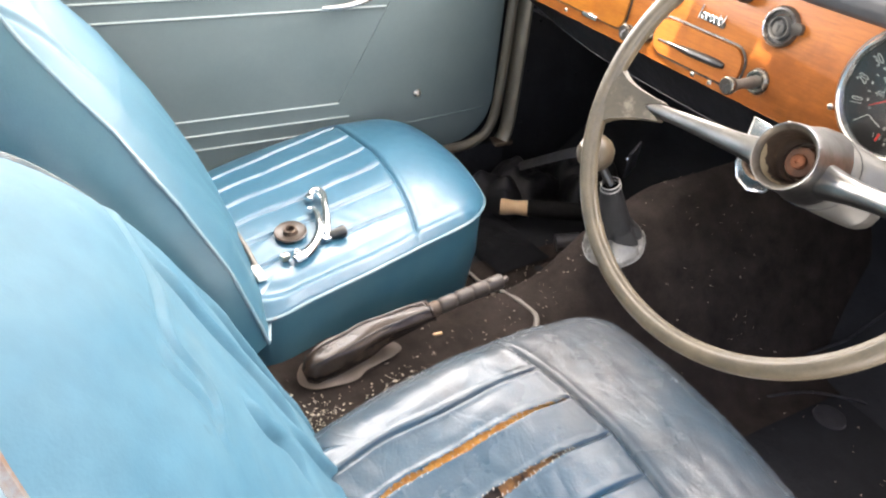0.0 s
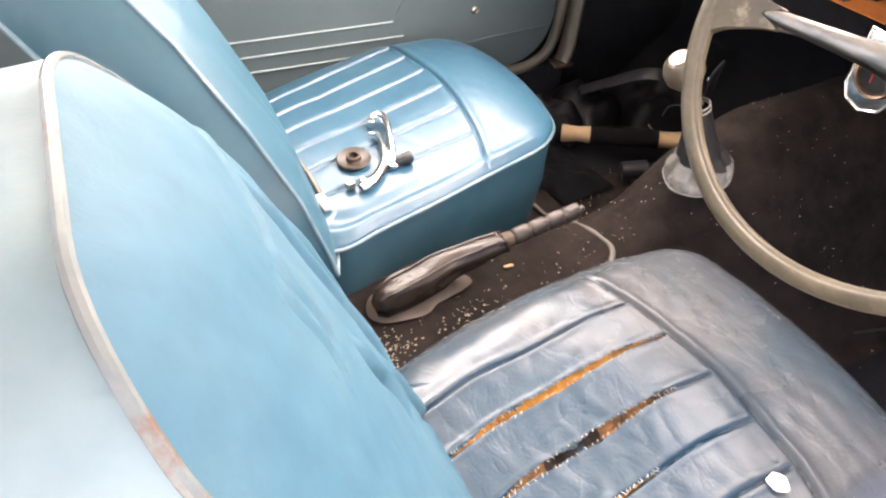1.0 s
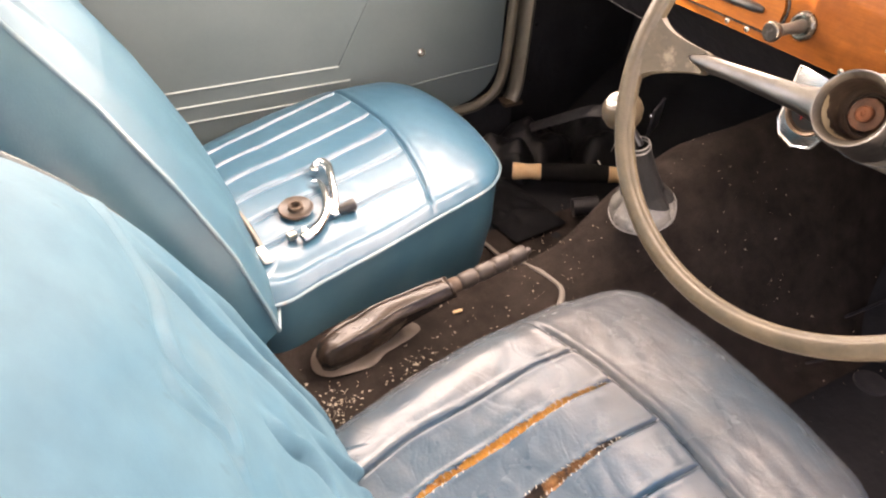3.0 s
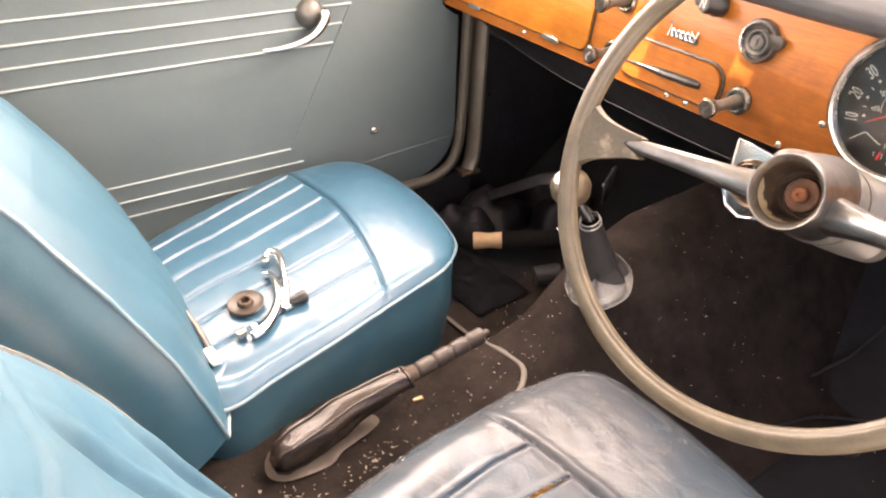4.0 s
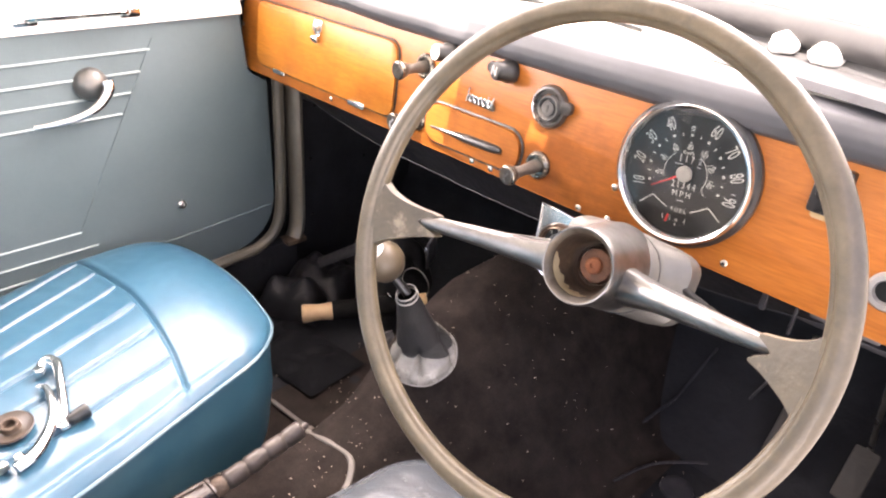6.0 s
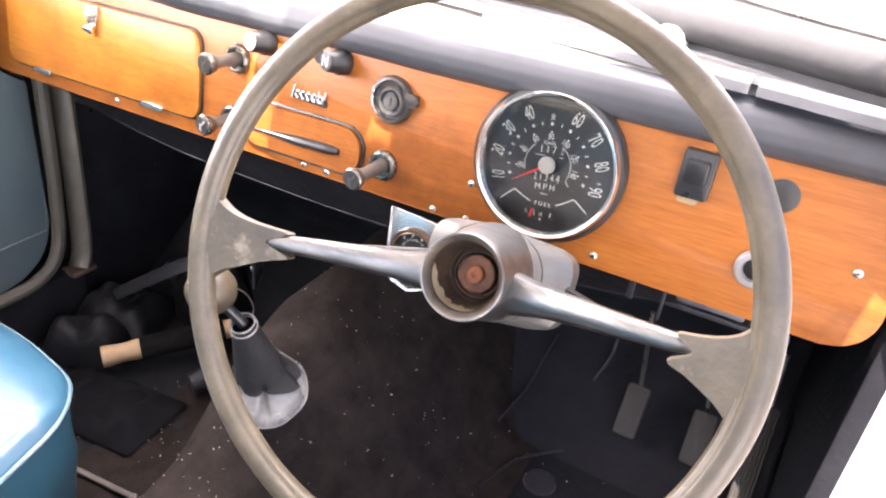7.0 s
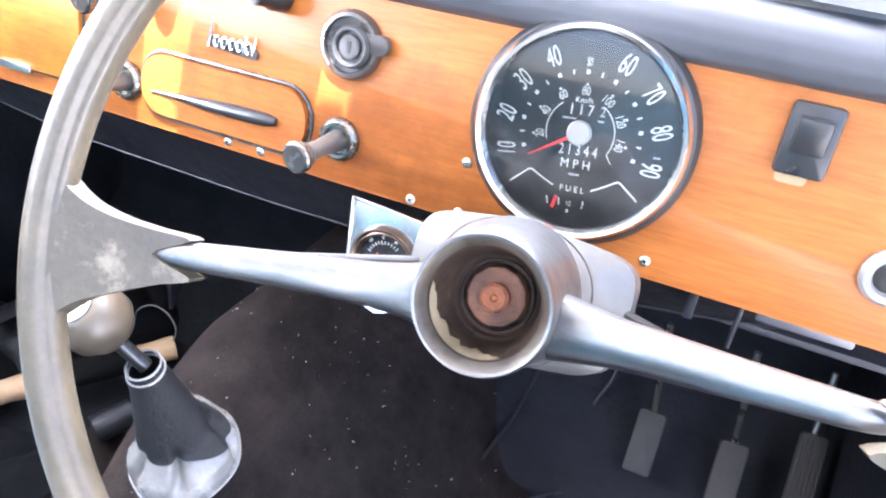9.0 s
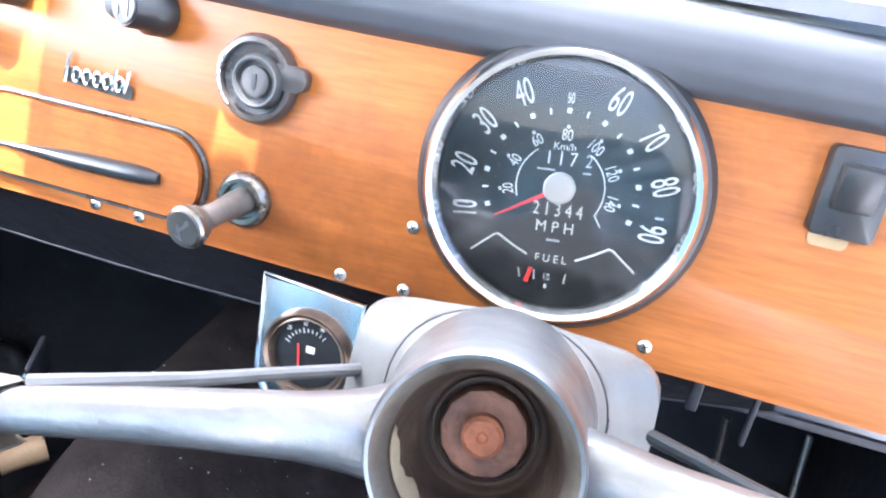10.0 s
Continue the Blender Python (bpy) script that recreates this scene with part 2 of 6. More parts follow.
ESCUTCHEON = surface("tarnished_escutcheon", (0.10, 0.098, 0.092), (0.16, 0.155, 0.145), 40, 0.35, 0.1, 0.7, spots=(0.05, 0.045, 0.04), spot_scale=50, spot_at=0.58)
RUST_ORANGE = surface("orange_rust", (0.30, 0.10, 0.040), (0.18, 0.06, 0.028), 120, 0.8, 0.1, bump=0.8, bump_scale=500)
RUST_DARK = surface("dirty_bore", (0.045, 0.03, 0.022), (0.09, 0.06, 0.04), 60, 0.7, 0.2, 0.3, bump=0.6, bump_scale=300)
SEAL = surface("door_seal", (0.052, 0.046, 0.036), (0.080, 0.072, 0.056), 18, 0.5, 0.1, bump=0.2, bump_scale=300, spots=(0.05, 0.042, 0.034), spot_scale=12, spot_at=0.6)
POST = surface("post_metal", (0.105, 0.096, 0.076), (0.165, 0.150, 0.122), 14, 0.42, 0.1, 0.2, bump=0.15, bump_scale=300, spots=(0.12, 0.085, 0.055), spot_scale=10, spot_at=0.62)
TAN = surface("tan_wood", (0.55, 0.38, 0.22), (0.47, 0.30, 0.16), 40, 0.6, 0.1, bump=0.3, bump_scale=200)
FELT = surface("black_felt", (0.006, 0.006, 0.006), (0.012, 0.011, 0.011), 60, 1.0, 0, bump=0.8, bump_scale=700, spec=0.1)
GAITER = surface("gaiter_leather", (0.010, 0.010, 0.0105), (0.016, 0.0155, 0.016), 30, 0.6, 0.12, spec=0.2, bump=0.5, bump_scale=240, distance=0.0015)
GAITER_GREY = surface("gaiter_flange", (0.090, 0.085, 0.078), (0.20, 0.19, 0.175), 26, 0.26, 0.08, bump=0.4, bump_scale=160)
BOOT = surface("handbrake_leather", (0.017, 0.0115, 0.009), (0.036, 0.025, 0.019), 22, 0.24, 0.08, bump=0.4, bump_scale=200, distance=0.0015, swell=0.2, spec=0.4)
BOOT_EDGE = surface("boot_flange_leather", (0.15, 0.115, 0.09), (0.22, 0.175, 0.145), 30, 0.5, 0.1, bump=0.4, bump_scale=200)
GRIP = surface("handbrake_grip", (0.030, 0.022, 0.018), (0.055, 0.042, 0.034), 34, 0.42, 0.12, bump=0.3, bump_scale=200)
KNOB_BROWN = surface("knob_wood", (0.080, 0.062, 0.040), (0.056, 0.043, 0.029), 30, 0.34, 0.1, fine=(90, 0.2))
IVORY = plain("ivory_white", (0.72, 0.70, 0.64), 0.35)
DIAL = surface("dial_black", (0.012, 0.013, 0.013), (0.016, 0.017, 0.017), 40, 0.5, 0.05)
MARK = plain("dial_white", (0.46, 0.46, 0.43), 0.5)
RED = plain("needle_red", (0.6, 0.03, 0.025), 0.45)
SILVER = plain("dial_boss_silver", (0.34, 0.33, 0.30), 0.45, 0.4)
COPPER = surface("worn_copper_bezel", (0.15, 0.105, 0.075), (0.070, 0.052, 0.040), 70, 0.35, 0.12, 0.9)
CRUMB = surface("crumbs", (0.55, 0.50, 0.43), (0.35, 0.28, 0.2), 300, 0.9, 0.05)
GREY_TRIM = plain("pale_grey_plastic", (0.30, 0.30, 0.31), 0.4)
GASKET = surface("weathered_gasket", (0.020, 0.020, 0.021), (0.036, 0.036, 0.037), 20, 0.6, 0.15, bump=0.3, bump_scale=120)
LEDGE = surface("grey_ledge_strip", (0.11, 0.11, 0.115), (0.15, 0.15, 0.155), 30, 0.4, 0.1)
BRONZED = surface("bronzed_switch_plastic", (0.040, 0.034, 0.030), (0.062, 0.053, 0.046), 40, 0.28, 0.08)
# chrome darkened in its colour for dark reflections, with small grimy spots
DARK_CHROME = surface("tarnished_nickel", (0.26, 0.235, 0.195), (0.12, 0.105, 0.085), 70, 0.26, 0.1, 0.9, spots=(0.05, 0.04, 0.03), spot_scale=80, spot_at=0.58)
KNOB_DARK = surface("worn_dark_knob", (0.030, 0.027, 0.023), (0.060, 0.053, 0.044), 60, 0.3, 0.1, 0.2)
STRAP = surface("dusty_rubber_strip", (0.075, 0.064, 0.055), (0.115, 0.100, 0.088), 30, 0.5, 0.1, bump=0.3, bump_scale=200)
DISC = surface("dark_brown_bakelite", (0.050, 0.036, 0.027), (0.030, 0.022, 0.017), 30, 0.35, 0.1, fine=(90, 0.2))
WEB_STAIN = surface("stained_web_plastic", (0.074, 0.060, 0.038), (0.040, 0.034, 0.024), 22, 0.42, 0.12, bump=0.4, bump_scale=200, spots=(0.16, 0.135, 0.095), spot_scale=30, spot_at=0.56, spot_soft=0.1, fine=(200, 0.2))
TROUGH = surface("grey_trough_paint", (0.036, 0.038, 0.040), (0.056, 0.058, 0.060), 14, 0.55, 0.1)
TAPE = surface("yellowed_clear_tape", (0.30, 0.20, 0.10), (0.38, 0.28, 0.16), 40, 0.15, 0.05)
POLISHED = surface("polished_plate", (0.60, 0.60, 0.59), (0.50, 0.50, 0.49), 20, 0.24, 0.06, 1.0)
STEM = surface("worn_steel_stem", (0.10, 0.092, 0.080), (0.17, 0.155, 0.135), 50, 0.42, 0.12, 0.6, bump=0.3, bump_scale=260)
GREY_METAL = plain("grey_bracket_metal", (0.22, 0.22, 0.23), 0.4, 0.7)
TERMINAL = plain("ring_grey", (0.27, 0.26, 0.25), 0.4, 0.4)
GROUND = surface("ground_concrete", (0.42, 0.40, 0.37), (0.33, 0.31, 0.28), 1.2, 0.9, 0.05, bump=0.5, bump_scale=40)
HEADLINE = surface("headlining", (0.62, 0.61, 0.57), (0.55, 0.54, 0.50), 8, 0.8, 0.1)
PAPER = plain("white_paper", (0.85, 0.85, 0.83), 0.8)


def wood_material(name, along, c1, c2, dark):
    m = surface(name, c1, c2, 5, 0.40, 0.10, stretch=along, coat=0.05, spec=0.26, fine=(34, 0.36),
                spots=dark, spot_scale=6, spot_at=0.49, spot_soft=0.22)
    return m


WOOD = wood_material("varnished_veneer", (1.2, 8, 14), (0.240, 0.073, 0.0118), (0.312, 0.104, 0.0185), (0.145, 0.037, 0.0078))
WOOD_LID = wood_material("varnished_lid_veneer", (1.4, 8, 16), (0.33, 0.113, 0.0145), (0.42, 0.160, 0.0235), (0.24, 0.070, 0.0095))

GLASS = bpy.data.materials.new("glass")
GLASS.use_nodes = True
_g = GLASS.node_tree.nodes["Principled BSDF"]
_g.inputs["Transmission Weight"].default_value = 1.0
_g.inputs["Roughness"].default_value = 0.02
_g.inputs["IOR"].default_value = 1.45


# ---- building helpers ----
def obj(name, bm, material, smooth=35):
    bmesh.ops.recalc_face_normals(bm, faces=bm.faces)
    me = bpy.data.meshes.new(name)
    bm.to_mesh(me)
    bm.free()
    for p in me.polygons:
        p.use_smooth = True
    me.set_sharp_from_angle(angle=radians(smooth))
    me.materials.append(material)
    return new(name, me)


def thing(name, at, label, category, group="", kind=""):
    e = new(name)
    e.empty_display_size = 0.05
    e.location = at
    return tagged(e, label, category, group, kind)


def part(name, bm, material, parent, label="", smooth=35):
    ob = obj(name, bm, material, smooth)
    ob.parent = parent
    ob.matrix_parent_inverse = Matrix.Translation(parent.location).inverted()
    if label:
        tagged(ob, label)
    return ob


def again(src, parent, m):
    """Another object on the same mesh, moved by m, under the parent."""
    ob = new(src.name.split(".")[0], src.data)
    ob.parent = parent
    ob.matrix_parent_inverse = Matrix.Translation(parent.location).inverted()
    ob.matrix_basis = m
    return ob


def box(size, at=(0, 0, 0), bevel=0.0, m=None, segs=2, bm=None):
    b = bmesh.new()
    bmesh.ops.create_cube(b, size=1)
    bmesh.ops.scale(b, vec=size, verts=b.verts)
    if bevel:
        bmesh.ops.bevel(b, geom=b.edges[:], offset=bevel, segments=segs, affect="EDGES", profile=0.5)
    bmesh.ops.transform(b, matrix=(m or Matrix.Translation(at)), verts=b.verts)
    return join(bm, b)


def join(bm, other):
    if bm is None:
        return other
    me = bpy.data.meshes.new("tmp")
    other.to_mesh(me)
    other.free()
    bm.from_mesh(me)
    bpy.data.meshes.remove(me)
    return bm


def frame_to(at, axis, up=(0, 0, 1)):
    """A pose at a place whose local z runs along axis."""
    z = Vector(axis).normalized()
    u = Vector(up)
    if abs(z.dot(u)) > 0.98:
        u = Vector((0, 1, 0))
    x = u.cross(z).normalized()
    y = z.cross(x)
    m = Matrix((x, y, z)).transposed().to_4x4()
    m.translation = at
    return m


def lathe(profile, m=None, n=40, bm=None, caps=True):
    """Rings of (radius, height) turned about local z."""
    b = bmesh.new()
    rings = []
    for r, z in profile:
        if r < 1e-6:
            rings.append([b.verts.new((0, 0, z))])
        else:
            rings.append([b.verts.new((r * math.cos(2 * math.pi * i / n), r * math.sin(2 * math.pi * i / n), z)) for i in range(n)])
    for a, c in zip(rings, rings[1:]):
        for i in range(n):
            j = (i + 1) % n
            if len(a) == 1 and len(c) == 1:
                continue
            if len(a) == 1:
                b.faces.new((a[0], c[i], c[j]))
            elif len(c) == 1:
                b.faces.new((a[i], a[j], c[0]))
            else:
                b.faces.new((a[i], a[j], c[j], c[i]))
    if caps:
        for r in (rings[0], rings[-1]):
            if len(r) > 2:
                b.faces.new(r)
    if m:
        bmesh.ops.transform(b, matrix=m, verts=b.verts)
    return join(bm, b)


def smooth_path(pts, n=8, closed=False):
    """Catmull-Rom through the points."""
    p = [Vector(q) for q in pts]
    out = []
    k = len(p)
    for i in range(k if closed else k - 1):
        if closed:
            a, b_, c, d = p[(i - 1) % k], p[i], p[(i + 1) % k], p[(i + 2) % k]
        else:
            a, b_, c, d = p[max(i - 1, 0)], p[i], p[i + 1], p[min(i + 2, k - 1)]
        for s in range(n):
            t = s / n
            out.append(0.5 * ((2 * b_) + (c - a) * t + (2 * a - 5 * b_ + 4 * c - d) * t * t + (3 * b_ - a - 3 * c + d) * t ** 3))
    if not closed:
        out.append(p[-1])
    return out


def tube(path, radius, n=10, closed=False, bm=None, flat=1.0, up=(0, 0, 1)):
    """A tube along points; radius a number or one for each point; flat squeezes it along its own second axis."""
    b = bmesh.new()
    path = [Vector(q) for q in path]
    k = len(path)
    rads = radius if isinstance(radius, (list, tuple)) else [radius] * k
    rings = []
    prev = None
    for i, q in enumerate(path):
        t = (path[(i + 1) % k] - path[i - 1]) if closed else (path[min(i + 1, k - 1)] - path[max(i - 1, 0)])
        t.normalize()
        if prev is None:
            u = Vector(up) - t * Vector(up).dot(t)
            if u.length < 0.05:
                u = Vector((1, 0, 0)) - t * t.x
        else:
            u = prev - t * prev.dot(t)
        u.normalize()
        prev = u
        v = t.cross(u)
        rings.append([b.verts.new(q + rads[i] * (math.cos(2 * math.pi * s / n) * v + flat * math.sin(2 * math.pi * s / n) * u)) for s in range(n)])
    pairs = list(zip(rings, rings[1:])) + ([(rings[-1], rings[0])] if closed else [])
    for a, c in pairs:
        for s in range(n):
            r = (s + 1) % n
            b.faces.new((a[s], a[r], c[r], c[s]))
    if not closed:
        b.faces.new(rings[0][::-1])
        b.faces.new(rings[-1])
    return join(bm, b)


def sheet(fn, nu, nv, bm=None, closed_u=False):
    """A grid of points fn(u, v), u and v from 0 to 1."""
    b = bmesh.new()
    vs = [[b.verts.new(fn(i / (nu if closed_u else nu - 1), j / (nv - 1))) for i in range(nu)] for j in range(nv)]
    for j in range(nv - 1):
        for i in range(nu if closed_u else nu - 1):
            k = (i + 1) % nu
            b.faces.new((vs[j][i], vs[j][k], vs[j + 1][k], vs[j + 1][i]))
    return join(bm, b)


def slab(outline, depth, m, bevel=0.0, bm=None, segs=2):
    """A flat plate: an outline of (x, y), thick along local z from 0 to depth."""
    b = bmesh.new()
    lo = [b.verts.new((x, y, 0)) for x, y in outline]
    hi = [b.verts.new((x, y, depth)) for x, y in outline]
    b.faces.new(lo[::-1])
    top = b.faces.new(hi)
    for i in range(len(lo)):
        j = (i + 1) % len(lo)
        b.faces.new((lo[i], lo[j], hi[j], hi[i]))
    if bevel:
        bmesh.ops.bevel(b, geom=list(top.edges), offset=bevel, segments=segs, affect="EDGES", profile=0.5)
    bmesh.ops.transform(b, matrix=m, verts=b.verts)
    return join(bm, b)


def rounded(w, h, r, n=6, cx=0.0, cy=0.0):
    """A rounded rectangle's outline."""
    out = []
    for sx, sy, a0 in ((1, 1, 0), (-1, 1, 90), (-1, -1, 180), (1, -1, 270)):
        for i in range(n + 1):
            a = radians(a0 + 90 * i / n)
            out.append((cx + sx * (w / 2 - r) + r * math.cos(a), cy + sy * (h / 2 - r) + r * math.sin(a)))
    return out


def text(name, body, size, m, material, parent, extrude=0.0002, align="CENTER", label="", sx=1.0, shear=0.0):
    c = bpy.data.curves.new("lettering", "FONT")
    c.body, c.size, c.extrude, c.align_x, c.align_y, c.shear = body, size, extrude, align, "CENTER", shear
    tmp = new("lettering", c)
    dg = bpy.context.evaluated_depsgraph_get()
    me = bpy.data.meshes.new_from_object(tmp.evaluated_get(dg))
    bpy.data.objects.remove(tmp)
    me.transform(m @ Matrix.Diagonal((sx, 1, 1, 1)))
    me.materials.clear()
    me.materials.append(material)
    ob = new(name, me)
    ob.parent = parent
    ob.matrix_parent_inverse = Matrix.Translation(parent.location).inverted()
    if label:
        tagged(ob, label)
    return ob


def lerp(pts, v):
    """Straight lines through (v, value) pairs."""
    return float(np.interp(v, [p[0] for p in pts], [p[1] for p in pts]))


def sstep(a, b, v):
    t = min(max((v - a) / (b - a), 0.0), 1.0)
    return t * t * (3 - 2 * t)

# ---- the setting ----
FLOOR = 0.085


def structure(name, bm, material, label, category, smooth=35):
    return tagged(obj(name, bm, material, smooth), label, category, kind="structure")


def tunnel_height(x, y):
    top = lerp([(-0.9, 0.19), (0.56, 0.195), (0.64, 0.205), (0.70, 0.238), (0.79, 0.305), (0.90, 0.345), (1.28, 0.375)], y)
    wide = lerp([(-0.9, 0.145), (0.58, 0.145), (0.69, 0.155), (0.79, 0.19), (0.88, 0.235), (1.28, 0.26)], y)
    q = lerp([(0.5, 2.6), (0.72, 1.0)], y)
    if x < 0:
        wide = lerp([(-0.9, 0.145), (0.56, 0.142), (0.64, 0.112), (0.70, 0.105), (0.79, 0.135), (0.88, 0.162), (1.28, 0.18)], y)
        q = lerp([(0.5, 2.6), (0.72, 1.6)], y)
    k = min(abs(x) / wide, 1.0)
    z = FLOOR + (top - FLOOR) * math.cos(0.5 * math.pi * k ** q) ** 2
    # a shallow hollow and a ridge in the carpet over the gearbox
    z -= 0.022 * math.exp(-(((x - 0.05) / 0.05) ** 2 + ((y - 1.0) / 0.06) ** 2))
    z += 0.010 * math.exp(-(((x + 0.01) / 0.03) ** 2 + ((y - 0.95) / 0.12) ** 2))
    z += 0.004 * noise.noise(Vector((x * 9, y * 9, 0.3))) + 0.0015 * noise.noise(Vector((x * 40, y * 40, 0.9)))
    return z


def ground_sheet():
    n = 24
    return sheet(lambda u, v: (-600 + 1200 * u, -600 + 1200 * v, -0.33), n, n)


structure("ground", ground_sheet(), GROUND, "pale sunlit concrete ground outside the car", "ground")
structure("floor", box((1.18, 2.3, 0.02), (0, 0.18, FLOOR - 0.012)), FLOOR_BLACK, "black bitumen floor pan with grit in the footwells", "floor")
structure("transmission_tunnel", sheet(lambda u, v: (-0.26 + 0.52 * u, -0.9 + 2.18 * v, tunnel_height(-0.26 + 0.52 * u, -0.9 + 2.18 * v)), 90, 220),
          CARPET, "dark brown worn carpet over the transmission tunnel", "tunnel")


def toe(u, v):
    x = -0.575 + 1.15 * u
    y, z = [(lerp([(0, 1.10), (0.35, 1.27), (1, 1.30)], v)), lerp([(0, FLOOR - 0.002), (0.35, 0.22), (1, 0.70)], v)]
    return (x, y + 0.004 * noise.noise(Vector((x * 8, z * 8, 0))), z)


structure("bulkhead_wall", sheet(toe, 40, 40), FLOOR_BLACK, "black sloping toe board and bulkhead of the footwells", "wall")
structure("bulkhead_back", box((1.15, 0.02, 0.66), (0, 1.325, 0.37)), FLOOR_BLACK, "black steel bulkhead behind the toe board", "wall")
for s, nm in ((-1, "kick_panel_left"), (1, "kick_panel_right")):
    structure(nm, box((0.02, 0.37, 0.56), (s * 0.575, 1.125, 0.36), 0.003), FLOOR_BLACK, "black painted kick panel beside the footwell", "wall")
    structure("sill_left" if s < 0 else "sill_right", box((0.075 if s < 0 else 0.185, 2.0, 0.105), (-0.5525 if s < 0 else 0.6075, -0.06, 0.137), 0.012), FLOOR_BLACK,
              "black painted door sill", "sill")
structure("rear_wall", box((1.2, 0.03, 0.62), (0, -0.92, 0.39)), BLUE_SIDE, "blue vinyl rear squab panel behind the seats", "wall")
structure("rear_floor", box((1.02, 0.62, 0.14), (0, -0.60, 0.15), 0.02), CARPET, "dark carpeted rear floor behind the front seats", "floor")
for s in (-1, 1):
    structure("quarter_panel_left" if s < 0 else "quarter_panel_right", box((0.03, 0.55, 0.55), (s * 0.55, -0.64, 0.36)), BLUE_SIDE,
              "blue vinyl rear quarter panel", "wall")


# roof out of view, its edges set by where sunlight should fall
def roof_fn(u, v):
    x, y = -0.61 + 1.22 * u, -0.95 + 1.53 * v
    return (x, y, 1.15 - 0.10 * (abs(x) / 0.61) ** 4 - 0.05 * (abs(y + 0.1) / 0.8) ** 4)


def roof_shell():
    b = sheet(roof_fn, 24, 24)
    bmesh.ops.solidify(b, geom=b.faces[:], thickness=0.02)
    return b


structure("ceiling", roof_shell(), HEADLINE, "pale cloth headlining under the steel roof", "ceiling")
for s in (-1, 1):
    structure("screen_pillar_left" if s < 0 else "screen_pillar_right",
              tube([(s * 0.545, 0.86, 0.64), (s * 0.53, 0.80, 0.85), (s * 0.515, 0.72, 1.08)], 0.016), WHITE_PAINT, "white painted windscreen pillar", "pillar")
    structure("rear_pillar_left" if s < 0 else "rear_pillar_right",
              tube([(s * 0.55, -0.80, 0.60), (s * 0.53, -0.84, 1.08)], 0.05), WHITE_PAINT, "white painted rear roof pillar", "pillar")


# unseen panels added over the screen; their gaps shape the dashboard's sun streaks
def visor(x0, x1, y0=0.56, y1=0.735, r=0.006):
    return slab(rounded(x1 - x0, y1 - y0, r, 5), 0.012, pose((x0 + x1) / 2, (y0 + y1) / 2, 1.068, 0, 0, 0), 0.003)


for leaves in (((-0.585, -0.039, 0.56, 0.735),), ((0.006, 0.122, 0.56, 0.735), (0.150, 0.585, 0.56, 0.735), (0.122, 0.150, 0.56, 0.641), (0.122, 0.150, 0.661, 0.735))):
    mask_thing = thing("sun_visor", ((leaves[0][0] + leaves[0][1]) / 2, 0.66, 1.07), "unseen pale panel masking the sun to streaks on the dashboard", "sun visor", kind="structure")
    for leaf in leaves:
        part("visor_leaf", visor(*leaf), HEADLINE, mask_thing)


# windscreen, its rubber and the panel beyond
def screen_y(x):
    return 1.012 - 0.55 * x * x


def screen_base(x):
    return Vector((x, screen_y(x) + 0.022, 0.735))


gasket_path = [screen_base(-0.52 + 1.04 * i / 40) for i in range(41)]
structure("windscreen_gasket", tube(gasket_path, 0.014, 12, flat=1.2), GASKET, "grey weathered rubber windscreen gasket", "gasket")
structure("windscreen_trim", tube([p + Vector((0, 0.008, 0.018)) for p in gasket_path], 0.004, 8), DULL_CHROME, "bright metal strip in the windscreen rubber", "trim")


def screen_pane():
    def fn(u, v):
        x = (-0.52 + 1.04 * u) * (1 - 0.06 * v)
        p = screen_base(x)
        top = Vector((x, 0.80 - 0.12 * x * x, 1.10 - 0.05 * abs(x) ** 2))
        return p.lerp(top, v)
    return sheet(fn, 30, 16)


pane = structure("windscreen", screen_pane(), GLASS, "clear curved windscreen glass", "windscreen")
pane.visible_shadow = False


def scuttle(u, v):
    x = -0.62 + 1.24 * u
    y = lerp([(0, screen_y(x) + 0.036), (0.12, screen_y(x) + 0.09), (1, 2.2)], v)
    return (x, y, 0.728 - 0.02 * v - 0.14 * v * v - 0.06 * (abs(x) / 0.62) ** 3)


structure("bonnet", sheet(scuttle, 30, 24), WHITE_PAINT, "white painted scuttle and bonnet beyond the windscreen", "bonnet")

# passenger door
DX = -0.519


def door_outline():
    pts = [(-0.38, 0.622), (-0.38, 0.20)]
    for i in range(9):
        a = radians(-90 + 90 * i / 8)
        pts.append((0.803 + 0.09 * math.cos(a), 0.29 + 0.09 * math.sin(a)))
    pts += [(0.896, 0.500), (0.893, 0.512), (0.864, 0.520), (0.855, 0.530), (0.855, 0.622)]
    return pts


YZ = Matrix(((0, 0, 1, 0), (1, 0, 0, 0), (0, 1, 0, 0), (0, 0, 0, 1)))  # local x, y, z to world y, z, x
door = thing("door_1", (-0.54, 0.26, 0.20), "closed passenger door trimmed in grey-blue vinyl with pale welted lines", "door", kind="structure")
part("trim_panel", slab(door_outline(), 0.03, Matrix.Translation((DX - 0.03, 0, 0)) @ YZ, 0.004), DOOR_VINYL, door, "grey-blue vinyl trim panel")
part("door_skin", box((0.03, 1.22, 0.44), (DX - 0.047, 0.23, 0.42), 0.003), WHITE_PAINT, door, "white painted outer door skin")


def door_cap():
    prof = [(DX + 0.004, 0.622), (DX + 0.004, 0.630), (DX - 0.004, 0.650), (DX - 0.012, 0.684), (DX - 0.03, 0.692), (DX - 0.05, 0.688), (DX - 0.05, 0.622)]
    return slab(prof, 1.235, Matrix(((1, 0, 0, 0), (0, 0, 1, -0.38), (0, 1, 0, 0), (0, 0, 0, 1))))


